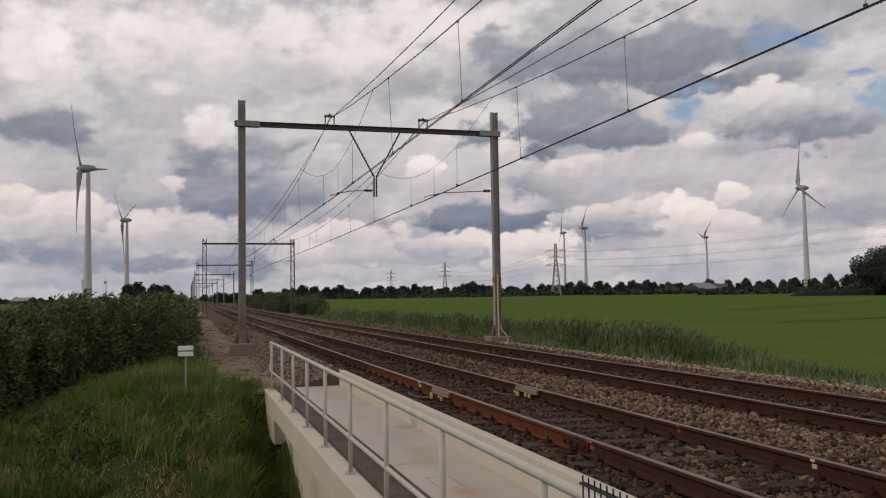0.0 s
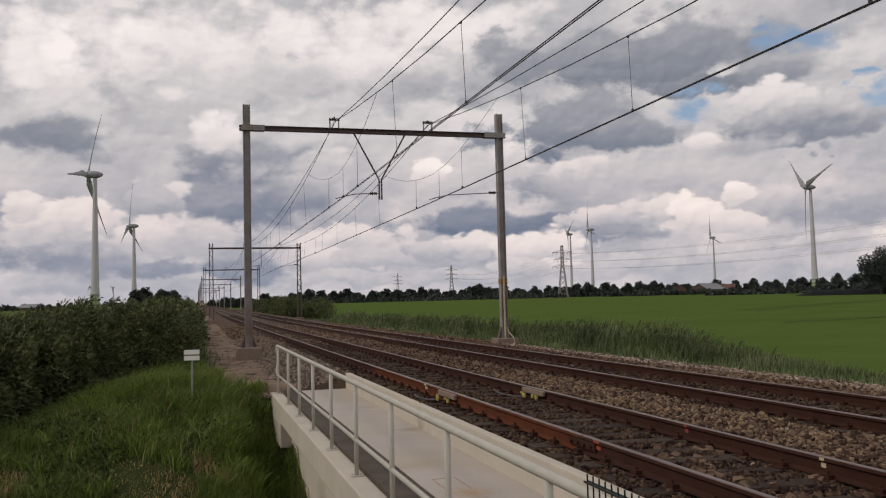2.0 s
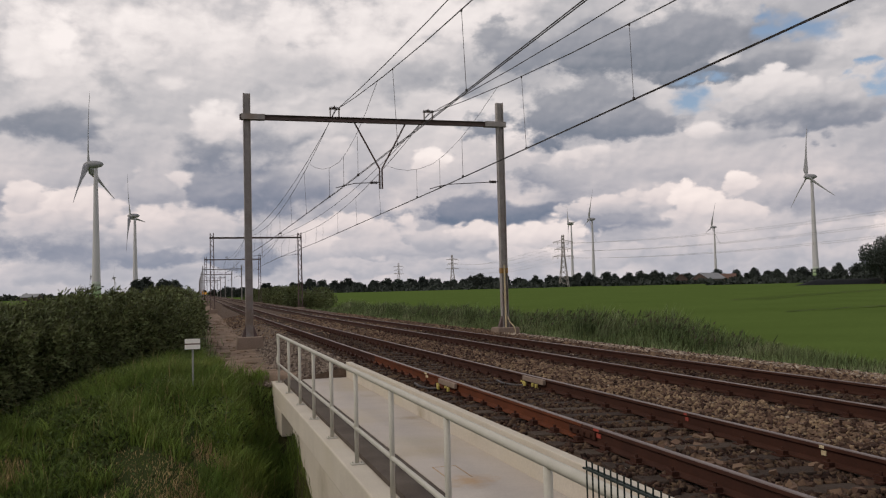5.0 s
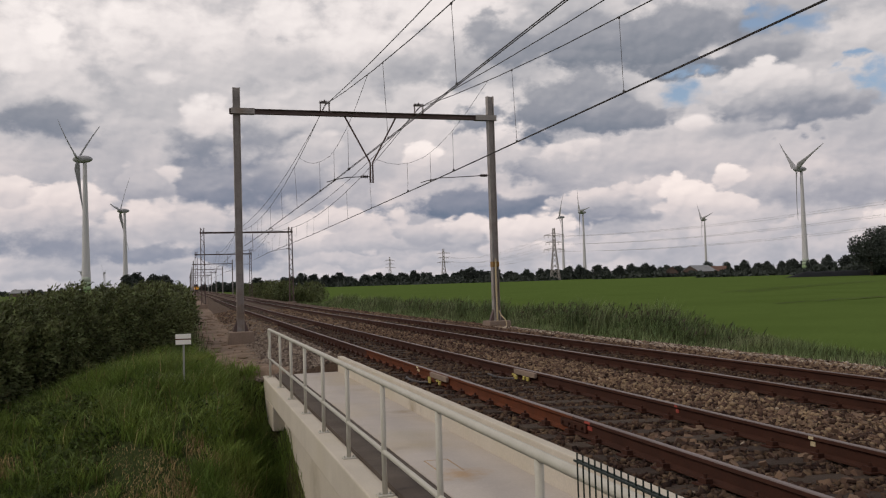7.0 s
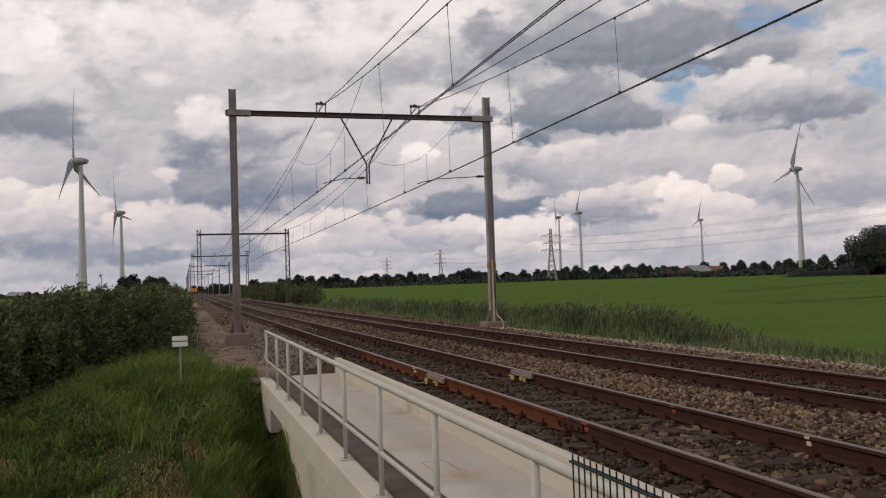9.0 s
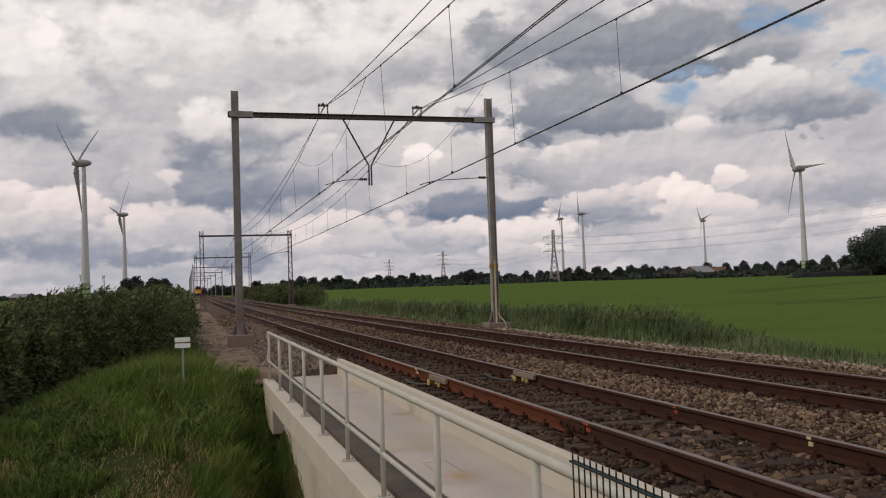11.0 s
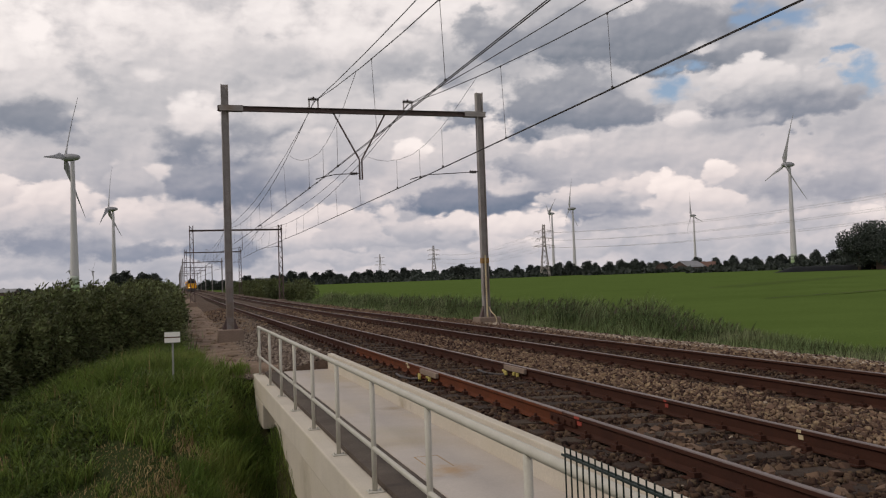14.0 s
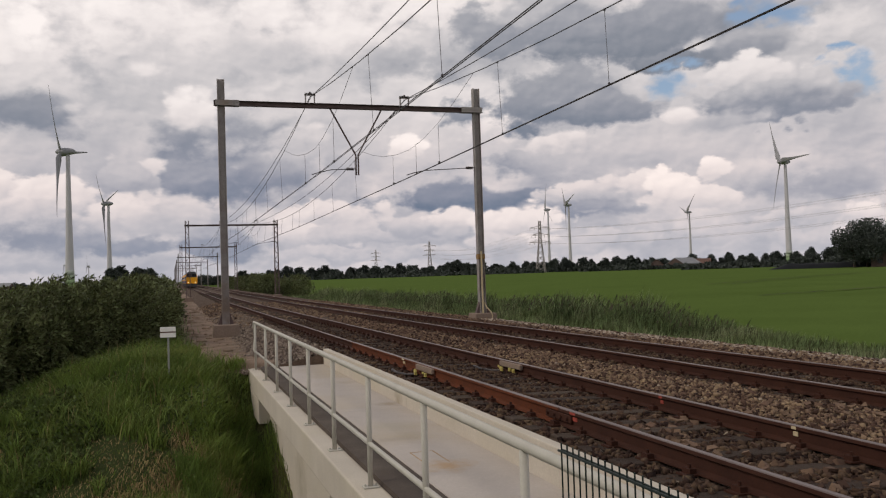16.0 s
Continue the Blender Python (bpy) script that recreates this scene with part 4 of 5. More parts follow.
    # registration arms
    for xa, xb, ztop in ((0.45, 1.95, 5.47), (3.98, xr - 0.12, 5.55)):
        bm = bmesh.new()
        tube(bm, [(xa - 0.12, 0, 5.25), (xa + 0.15, 0, 5.33), (xa + 0.6, 0, 5.43), (xb, 0, ztop)], 0.017, 6)
        a = part("registration_arm", bm, M_WIRE, g)
        bm = bmesh.new()
        for k in range(4):
            cone(bm, (xb - 0.36 + 0.07 * k, 0, ztop - 0.012), (xb - 0.31 + 0.07 * k, 0, ztop - 0.01), 0.03, 0.065, 10)
        part("insulator", bm, M_INSUL, a)
    return g


def sag(y, ya, yb, za, zb, zm):
    t = (y - (ya + yb) / 2) / ((yb - ya) / 2)
    return zm + (za + (zb - za) * (t + 1) / 2 - zm) * t * t


def build_overhead():
    def wire_part(name, bm, material, parent):
        for v in bm.verts:
            v.co.z += float(rise(v.co.y))
        return part(name, bm, material, parent)

    stag = {0: [0.15, 0.47, 0.1, 0.45, 0.1, 0.45, 0.1, 0.45, 0.1], 1: [3.62, 4.0, 3.62, 4.0, 3.62, 4.0, 3.62, 4.0, 3.62]}
    sup = (0.33, 3.86)
    for tr in (0, 1):
        line = empty("overhead_line")
        low_z = (6.35, 6.28)[tr]
        tagged(line, "dark copper contact and carrier wires over a track", "overhead line", "overhead lines")
        for k in range(len(GANTRY_Y) - 1):
            ya, yb = GANTRY_Y[k], GANTRY_Y[k + 1]
            za, zb = (8.07 if k < 2 else 7.45), (8.07 if k < 1 else 7.45)
            xa, xb = stag[tr][k], stag[tr][k + 1]
            cz = 5.2 if tr == 0 else 5.18
            for s in ((-0.022, 0.022) if k < 3 else (0,)):
                con = bmesh.new()
                tube(con, [(xa + s, ya, cz), ((xa + xb) / 2 + s, (ya + yb) / 2, cz - 0.03), (xb + s, yb, cz)], 0.0095 if k < 3 else 0.016, 6)
                wire_part("contact_wire", con, M_WIRE, line)
            mes, fee = bmesh.new(), bmesh.new()
            ys = np.linspace(ya, yb, 15)
            tube(mes, [(sup[tr], y, sag(y, ya, yb, za, zb, low_z)) for y in ys], 0.012 if k < 2 else 0.016, 6)
            tube(fee, [(sup[tr] + 0.05, y, sag(y, ya, yb, za, zb, 6.98) + 0.02) for y in ys], 0.012 if k < 2 else 0.016, 6)
            wire_part("carrier_wire", mes, M_WIRE, line)
            wire_part("feeder_wire", fee, M_WIRE, line)
            if k > 3:
                continue
            L = yb - ya
            for d in (9.4, 15.55, 21.95, 28.3, L - 28.3, L - 21.95, L - 15.55, L - 9.6):
                fy = d / L
                y = ya + L * fy
                x = xa + (xb - xa) * fy
                zt = sag(y, ya, yb, za, zb, low_z)
                bm = bmesh.new()
                tube(bm, [(sup[tr], y, zt), (x, y, cz)], 0.006, 4)
                box(bm, x - 0.018, x + 0.018, y - 0.025, y + 0.025, cz - 0.012, cz + 0.035, 0.005)
                box(bm, sup[tr] - 0.016, sup[tr] + 0.016, y - 0.025, y + 0.025, zt - 0.03, zt + 0.02, 0.005)
                wire_part("dropper", bm, M_WIRE, line)
        for k in (0, 1, 2, 3):
            yg, zs = GANTRY_Y[k], sag(GANTRY_Y[k] + 7.7, GANTRY_Y[k], GANTRY_Y[k] + 60, 8.07 if k < 2 else 7.45, 8.07, low_z)
            bm = bmesh.new()
            x0 = stag[tr][k]
            prof = [(-7.7, zs), (-5.6, 6.80), (-3.8, 6.48), (-1.8, 6.27), (0, 6.2), (1.8, 6.27), (3.8, 6.48), (5.6, 6.80), (7.7, zs)]
            tube(bm, [(sup[tr] + (x0 - sup[tr]) * (1 - abs(d) / 7.7), yg + d, z) for d, z in prof], 0.007, 4)
            wire_part("stitch_wire", bm, M_WIRE, line)
            for d, z in ((-3.7, 6.47), (-0.9, 6.23), (2.5, 6.34)):
                bm = bmesh.new()
                tube(bm, [(x0, yg + d, z), (x0, yg + d, 5.2)], 0.006, 4)
                box(bm, x0 - 0.03, x0 + 0.03, yg + d - 0.035, yg + d + 0.035, 5.18, 5.26, 0.008)
                wire_part("dropper", bm, M_WIRE, line)


build_clods()
build_bridge()
build_handrail()
build_fence()
build_gantry(31, -2.8, 6.69, 7.75, False, True)
build_gantry(-29, -2.8, 6.69, 7.75, False, True)
for k, y in enumerate(GANTRY_Y[2:]):
    build_gantry(y, -3.05 - 0.08 * k, 5.85 - 0.1 * k, 7.29, k < 2, False)
build_overhead()
bed = build_ballast()


# ---- wind turbines ----
ROTORS = []
NAC = 168.0


def build_turbine(x, y, base, hub, blade, rate, phase, near, look_at=NAC):
    """rate: degrees a second, clockwise seen from the front; phase: the blade's angle from upright at the start."""
    foot = float(ground_z(x, y))
    base, hub = foot, hub + base - foot
    t = empty("wind_turbine", pose(x, y, base, 0, 0, look_at - 90))
    tagged(t, "white wind turbine with egg-shaped nacelle and green-banded base", "wind turbine", "wind turbines")
    s = blade / 41.0
    rb, rt = 2.65 * s, 1.05 * s
    n = 28 if near else 12
    bands = 4
    zb = 2.6 * s
    bm = bmesh.new()
    zs = [bands * zb + (hub - 2.2 * s - bands * zb) * k / 8 for k in range(9)]

    def rad(z):
        f = z / hub
        return rb + (rt - rb) * (1.35 * f - 0.35 * f * f)
    rings = [[bm.verts.new((rad(z) * math.cos(math.tau * k / n), rad(z) * math.sin(math.tau * k / n), z)) for k in range(n)] for z in zs]
    for r0, r1 in zip(rings, rings[1:]):
        for k in range(n):
            bm.faces.new((r0[k], r0[(k + 1) % n], r1[(k + 1) % n], r1[k]))
    part("tower", bm, M_TURB, t, smooth=True)
    for k in range(bands):
        bm = bmesh.new()
        cone(bm, (0, 0, k * zb), (0, 0, (k + 1) * zb), rad(k * zb), rad((k + 1) * zb), n)
        part("tower_band", bm, M_GREENS[k], t, "green painted tower band", smooth=True)
    bm = bmesh.new()
    bmesh.ops.create_uvsphere(bm, u_segments=20, v_segments=14, radius=1.0, matrix=Matrix.Translation((0, 1.2 * s, hub)) @ Matrix.Diagonal((2.3 * s, 5.6 * s, 2.15 * s, 1)))
    part("nacelle", bm, M_BLADE, t, smooth=True)
    rotor = empty("rotor")
    rotor.parent = t
    hubc = Vector((0, 3.6 * s, hub))
    bm = bmesh.new()
    bmesh.ops.create_uvsphere(bm, u_segments=16, v_segments=10, radius=1.0, matrix=Matrix.Diagonal((2.1 * s, 2.4 * s, 2.1 * s, 1)))
    part("hub", bm, M_BLADE, rotor, smooth=True)
    rows = ((0.03, 1.35, 1.2), (0.07, 2.5, 1.1), (0.13, 3.6, 0.75), (0.22, 3.0, 0.55), (0.40, 1.9, 0.36), (0.62, 1.15, 0.24), (0.82, 0.8, 0.15), (0.95, 0.5, 0.1), (1.0, 0.2, 0.05))
    bm = bmesh.new()
    rings = []
    for f, c, th in rows:
        tw = radians(28 * (1 - f) ** 1.5 + 4)
        ring = []
        for k in range(10):
            a = math.tau * k / 10
            px, py = math.cos(a) * c * s * (0.62 if f > 0.05 else 1) + (0.25 * c * s if f > 0.05 else 0), math.sin(a) * th * s * 0.6
            ring.append(bm.verts.new((px * math.cos(tw) - py * math.sin(tw), px * math.sin(tw) + py * math.cos(tw) + (2.6 * f * f - 0.2) * s * -1.0, f * blade)))
        rings.append(ring)
    for r0, r1 in zip(rings, rings[1:]):
        for k in range(10):
            bm.faces.new((r0[k], r0[(k + 1) % 10], r1[(k + 1) % 10], r1[k]))
    bm.faces.new(rings[-1])
    bmesh.ops.recalc_face_normals(bm, faces=bm.faces)
    me = mesh_of("blade", bm, M_BLADE)
    for p in me.polygons:
        p.use_smooth = True
    for k in range(3):
        o = new("blade", me)
        o.parent = rotor
        o.matrix_basis = pose(0, 0, 0, 0, 120 * k, 0)
    ROTORS.append((rotor, hubc, rate, phase))
    return t


build_turbine(-61.4, 541.9, -1.2, 82.3, 42.5, 90.0, 38, True)
build_turbine(-66.2, 948.0, -1.2, 88.7, 46, 89.72, 58, True)
build_turbine(465.0, 571.9, -1.0, 85.6, 41, 95.6, 0, True)
build_turbine(519.6, 1079.5, -1.0, 95.9, 43, 92.0, -78, False)
build_turbine(618.2, 1364.7, -1.0, 112.4, 45, 90.0, 0, False)
build_turbine(714.0, 1083.4, -1.0, 84.6, 36, 90.0, -72, False)
build_turbine(-262.0, 2988.0, -1.0, 72.0, 40, 90.0, 20, False)
build_turbine(-330.0, 2980.0, -1.0, 76.0, 40, 88.0, 70, False)


# ---- pylons and their lines ----
def build_pylon(x, y, h, detail, turn):
    foot = float(ground_z(x, y))
    h = h - 1.0 - foot
    p = empty("lattice_pylon", pose(x, y, foot, 0, 0, turn))
    tagged(p, "grey lattice steel electricity pylon with three crossarms", "pylon", "electricity pylons")
    bw, tw = h * 0.085, h * 0.018
    th = 0.36 if detail else 0.5

    def half(z):
        f = z / h
        return bw + (tw - bw) * min(1.0, f / 0.62 * 0.9 if f < 0.62 else 0.9 + (f - 0.62) * 0.26)
    bm = bmesh.new()
    n = 11
    zs = [h * (1 - (1 - k / n) ** 1.25) for k in range(n + 1)]
    for za, zc in zip(zs, zs[1:]):
        a, c = half(za), half(zc)
        cor, cor2 = [(-a, -a), (a, -a), (a, a), (-a, a)], [(-c, -c), (c, -c), (c, c), (-c, c)]
        for i in range(4):
            j = (i + 1) % 4
            bar(bm, (*cor[i], za), (*cor2[i], zc), th)
            bar(bm, (*cor[i], za), (*cor2[j], zc), th * 0.55)
            bar(bm, (*cor[j], za), (*cor2[i], zc), th * 0.55)
    part("tower", bm, M_STEEL, p)
    for z, w in ((0.58, 0.20), (0.72, 0.16), (0.86, 0.19)):
        bm = bmesh.new()
        for s in (-1, 1):
            for dy in (-1, 1):
                bar(bm, (0, dy * half(z * h), z * h), (s * w * h, 0, z * h + 0.2), th * 0.8)
                bar(bm, (0, dy * half(z * h), z * h + 1.6), (s * w * h, 0, z * h + 0.2), th * 0.7)
            for q in (0.55, 1.0):
                bar(bm, (s * w * h * q, 0, z * h), (s * w * h * q, 0, z * h - 1.6), th * 0.6)
        part("crossarm", bm, M_STEEL, p)
    return p


build_pylon(239.0, 548.4, 39.0, True, -35)
build_pylon(338.1, 1150.1, 52.0, False, -10)
build_pylon(355.7, 1559.0, 56.0, False, -10)


def build_powerline(xa, ya, xb, yb, rise, dip, r):
    line = empty("power_line")
    tagged(line, "thin sagging power line conductors over the field", "power line", "power lines")
    for z0, w in ((22.0, 6.8), (26.8, 5.4), (32.2, 6.2)):
        for s in (-1, 1):
            for q in (0.55, 1.0):
                bm = bmesh.new()
                tube(bm, [(xa + (xb - xa) * f + s * w * q, ya + (yb - ya) * f, z0 + rise * f - 4 * dip * f * (1 - f)) for f in np.linspace(0, 1, 17)], r, 4)
                part("conductor", bm, M_STEEL, line)


build_powerline(239.0, 548.4, 295.0, 195.0, 4.0, 5.6, 0.026)
build_powerline(239.0, 548.4, 338.1, 1150.1, 8.0, 7.5, 0.035)


# ---- plants ----
def leaf_quads(c, nrm, length, width, rng):
    """Diamond leaves at points c, pointing along nrm, folded a little."""
    n = len(c)
    d = nrm / np.maximum(np.linalg.norm(nrm, axis=1, keepdims=True), 1e-6)
    side = np.cross(d, rng.normal(size=(n, 3)))
    side /= np.maximum(np.linalg.norm(side, axis=1, keepdims=True), 1e-6)
    ln, w = (length * rng.uniform(0.6, 1.3, n))[:, None], (width * rng.uniform(0.7, 1.3, n))[:, None]
    v = np.stack([c, c + d * ln * 0.5 + side * w * 0.5, c + d * ln, c + d * ln * 0.5 - side * w * 0.5], 1)
    return v.reshape(-1, 3), np.arange(4 * n).reshape(n, 4)


def build_shrub(seed, radius, height, n, leaf, label):
    rng = np.random.default_rng(seed)
    s = empty("shrub")
    tagged(s, label, "shrub", "shrubs along the embankment")
    lobes = 26
    a = rng.uniform(0, math.tau, lobes)
    rr = radius * np.sqrt(rng.random(lobes)) * 0.8
    top = height * (1 - 0.28 * (rr / radius) ** 2) * rng.uniform(0.82, 1.0, lobes)
    lz = top * rng.uniform(0.25, 0.85, lobes)
    lx, ly = rr * np.cos(a), rr * np.sin(a)
    lr = rng.uniform(0.35, 0.62, lobes) * radius * 0.62
    k = rng.integers(0, lobes, n)
    d = rng.normal(size=(n, 3))
    d /= np.linalg.norm(d, axis=1, keepdims=True)
    c = np.stack([lx[k], ly[k], lz[k]], 1) + d * (lr[k] * rng.uniform(0.55, 1.05, n) ** 0.5)[:, None] * np.array([1, 1, 1.1])
    # upright shoots on top
    m = n // 6
    kk = rng.integers(0, 30, m)
    sa, sr = rng.uniform(0, math.tau, 30), radius * np.sqrt(rng.random(30)) * 0.9
    f = rng.random(m)
    sh = height * (0.72 + 0.28 * f) + 0.12 * rng.random(m)
    c2 = np.stack([sr[kk] * np.cos(sa[kk]) + 0.25 * f * f, sr[kk] * np.sin(sa[kk]), sh * (1 - 0.2 * (sr[kk] / radius) ** 2)], 1) + rng.normal(size=(m, 3)) * 0.05
    c = np.concatenate([c, c2])
    c[:, 2] = np.maximum(c[:, 2], 0.02 + 0.1 * rng.random(len(c)))
    dirs = np.concatenate([d, rng.normal(size=(m, 3)) + np.array([0.4, 0, 0.8])]) + rng.normal(size=(n + m, 3)) * 0.6 + np.array([0.55, 0, 0.1])
    v, q = leaf_quads(c, dirs, leaf * 1.1, leaf * 0.36, rng)
    arrays("crown", v, q, M_LEAF, s)
    bm = bmesh.new()
    for i in range(9):
        j = int(rng.integers(0, lobes))
        cone(bm, (0.12 * math.cos(i), 0.12 * math.sin(i), -0.15), (lx[j], ly[j], lz[j] * 1.05), 0.03, 0.008, 6)
    part("stem", bm, M_BARK, s)
    return s


def build_thicket():
    near = [build_shrub(40 + k, 1.5, h, 12000, 0.125, "dense dark green wind-blown leafy shrub on the embankment") for k, h in enumerate((2.5, 2.75, 3.0))]
    far = [build_shrub(60 + k, 1.9, h, 4200, 0.22, "dense green leafy shrub beside the railway path") for k, h in enumerate((2.6, 2.9))]
    SHRUB_H = {(0, 0): 2.5, (0, 1): 2.75, (0, 2): 3.0, (1, 0): 2.6, (1, 1): 2.9}
    rnd = random.Random(8)
    spots = []
    for k in range(9):
        f = k / 8
        spots.append((-5.75 - 5.0 * f, 28.0 - 8.4 * f, 0))
        spots.append((-7.0 - 5.2 * f, 29.8 - 8.0 * f, 0))
    for k in range(7):
        spots.append((-6.1 + rnd.uniform(-0.2, 0.2), 30.5 + 2.4 * k, 0))
    for k in range(16):
        spots.append((-6.0 - 0.03 * k + rnd.uniform(-0.3, 0.3), 47 + 3.6 * k * (1 + 0.03 * k), 1))
    for r in range(5):
        for k in range(7):
            spots.append((-9.2 - 2.6 * k + rnd.uniform(-0.6, 0.6), 33 + 7 * r + rnd.uniform(-1, 1), 1))
    first = set()
    for x, y, kind in spots:
        src = (near if kind == 0 else far)
        i = rnd.randrange(len(src))
        top = 1.68 + 0.006 * (y - 25) + rnd.uniform(-0.22, 0.1)
        z = min(float(ground_z(x, y)) - 0.05, top - SHRUB_H[(kind, i)])
        m = pose(x, y, z, 0, 0, rnd.choice((0, 25, -25, 12, -12)))
        if src[i] not in first:
            first.add(src[i])
            src[i].matrix_basis = m
        else:
            copy_thing(src[i], m)


build_thicket()


def blades(name, x, y, z, h, w, material, parent=None, lean=0.25, seed=1, label=""):
    rng = np.random.default_rng(seed)
    n = len(x)
    a = rng.uniform(0, math.tau, n)
    dx, dy = np.cos(a), np.sin(a)
    bend = lean * h * rng.uniform(0.2, 1.3, n)
    la = rng.uniform(0, math.tau, n)
    lx, ly = np.cos(la) * bend + 0.12 * h, np.sin(la) * bend
    p = np.stack([x, y, z], 1)
    side = np.stack([dx, dy, 0 * dx], 1) * (w / 2)[:, None]
    mid = p + np.stack([lx * 0.3, ly * 0.3, h * 0.6], 1)
    tip = p + np.stack([lx, ly, h], 1)
    v = np.stack([p - side, p + side, mid + side * 0.8, mid - side * 0.8, tip], 1).reshape(-1, 3)
    t = np.array([[0, 1, 2], [0, 2, 3], [3, 2, 4]])
    f = (t[None] + 5 * np.arange(n)[:, None, None]).reshape(-1, 3)
    return arrays(name, v, f, material, parent, label)


def patchy(x, y, s=0.35, seed=0.0):
    return 0.5 + 0.25 * (np.sin(x * s * 3.1 + 1.7 * np.sin(y * s * 1.9 + seed)) + np.sin(y * s * 2.7 + 2.1 * np.sin(x * s * 2.3 + seed)))


def build_grass():
    rng = np.random.default_rng(21)
    # slope beside the bridge
    n = 120000
    x, y = rng.uniform(-11.5, -2.7, n), rng.uniform(13.0, 27.5, n)
    keep = ((x < -4.3 + 0.35 * np.sin(y * 0.9)) | (y < 20.9 + 0.5 * np.sin(x * 2.0))) & (y < 28.5 + (x + 5.4) * 1.6)
    keep &= (x < -2.98) | (y < 17.6)
    pa = patchy(x, y)
    keep &= rng.random(n) < 0.45 + 0.6 * pa + sstep(-4.6, -3.8, x)
    x, y, pa = x[keep], y[keep], pa[keep]
    def straw(x, y):
        return (np.hypot(x + 5.3, (y - 15.3) * 0.8) < 1.0 + 0.3 * np.sin(5 * x + 3 * y)) | (np.hypot(x + 8.0, y - 17.0) < 0.6) | (np.hypot(x + 3.5, y - 15.0) < 0.45)

    dry = straw(x, y) & (rng.random(len(x)) < 0.8)
    tuft = patchy(x, y, 1.7, 0.7)
    h = (0.09 + 0.42 * pa * (0.35 + tuft)) * rng.uniform(0.45, 1.25, len(x)) * (1 - 0.2 * sstep(-3.8, -3.1, x))
    for sel, ma, nm, lb in ((~dry, M_GRASS, "grass", "lush green rough grass on the slope"), (dry, M_DRY, "dry_grass", "flattened dry straw-coloured grass")):
        ob = blades(nm, x[sel], y[sel], ground_z(x[sel], y[sel]) - 0.02, h[sel] * (0.7 if nm == "dry_grass" else 1), np.full(sel.sum(), 0.013), ma, seed=4, lean=0.75)
        tagged(ob, lb, "grass", kind="stuff")
    # coarse tufts that lean outwards
    n = 3000
    tx, ty = rng.uniform(-10.5, -3.0, n), rng.uniform(11.0, 26.5, n)
    keep = ((tx < -4.5) | (ty < 20.4)) & (ty < 27.5 + (tx + 5.4) * 1.6) & ((tx < -3.05) | (ty < 17.4))
    keep &= (rng.random(n) < 0.35 + 0.65 * patchy(tx, ty, 0.5, 2.0)) & (~straw(tx, ty) | (rng.random(n) < 0.04))
    tx, ty = tx[keep], ty[keep]
    k = np.repeat(np.arange(len(tx)), 26)
    a, r = rng.uniform(0, math.tau, len(k)), 0.13 * np.sqrt(rng.random(len(k)))
    bx, by = tx[k] + r * np.cos(a), ty[k] + r * np.sin(a)
    bh = rng.uniform(0.16, 0.46, len(tx))[k] * rng.uniform(0.6, 1.2, len(k))
    tagged(blades("grass_tufts", bx, by, ground_z(bx, by) - 0.02, bh, np.full(len(k), 0.021), M_TUFT, seed=14, lean=0.9), "coarse tufts of broad-bladed green grass", "grass", kind="stuff")
    # thin pale flowering stems
    n = 320
    sx, sy = rng.uniform(-9.5, -3.2, n), rng.uniform(14.5, 24.0, n)
    keep = ((sx < -4.6) | (sy < 19)) & (sy < 28 + (sx + 5.4) * 1.6)
    sx, sy = sx[keep], sy[keep]
    tagged(blades("grass_stems", sx, sy, ground_z(sx, sy), rng.uniform(0.35, 0.75, len(sx)), np.full(len(sx), 0.008), M_DRY, seed=12, lean=0.3), "thin pale flowering grass stems", "grass", kind="stuff")
    # broad-leaved weeds among the grass
    n = 120000
    x, y = rng.uniform(-11.5, -3.1, n), rng.uniform(9.5, 27.0, n)
    pw = patchy(x, y, 0.8, 3.3)
    keep = ((x < -4.4) | (y < 18)) & (y < 28.0 + (x + 5.4) * 1.6) & (rng.random(n) < sstep(0.3, 0.7, pw) * (0.22 + 0.78 * sstep(-4.8, -7.0, x))) & (~straw(x, y) | (rng.random(n) < 0.08))
    x, y, pw = x[keep], y[keep], pw[keep]
    c = np.stack([x, y, ground_z(x, y) + 0.04 + 0.30 * pw * rng.random(len(x))], 1)
    v, q = leaf_quads(c, rng.normal(size=c.shape) + np.array([0.2, 0, 0.4]), 0.095, 0.05, rng)
    tagged(arrays("weeds", v, q, M_WEED), "leafy green weeds scattered through the grass", "weeds", kind="stuff")
    # low weeds at the edge of the path and along it
    n = 30000
    x, y = rng.uniform(-5.4, -3.6, n), 19 + 60 * rng.random(n) ** 1.6
    keep = rng.random(n) < np.clip((-3.9 - x) * 0.9, 0.02, 1) * patchy(x, y, 0.7)
    x, y = x[keep], y[keep]
    tagged(blades("path_weeds", x, y, ground_z(x, y) - 0.02, rng.uniform(0.1, 0.35, len(x)), np.full(len(x), 0.02), M_REED, seed=6), "low weeds along the sandy path", "weeds", kind="stuff")
    # verge beyond the far track
    n = 115000
    y = 7 + 90 * rng.random(n) ** 1.9
    x = 7.1 + 6.2 * rng.random(n)
    pa = patchy(x, y, 0.4, 1.0)
    keep = rng.random(n) < np.clip((x - 7.35 - 0.3 * np.sin(y * 1.3)) / 0.9, 0.03, 1)
    x, y, pa = x[keep], y[keep], pa[keep]
    tall = np.clip(1.2 - np.abs(x - 11.2) / 1.8, 0, 1) * (0.45 + 0.75 * pa) * sstep(17.5, 27, y)
    h = (0.18 + 0.22 * pa + 0.95 * tall) * rng.uniform(0.5, 1.25, len(x))
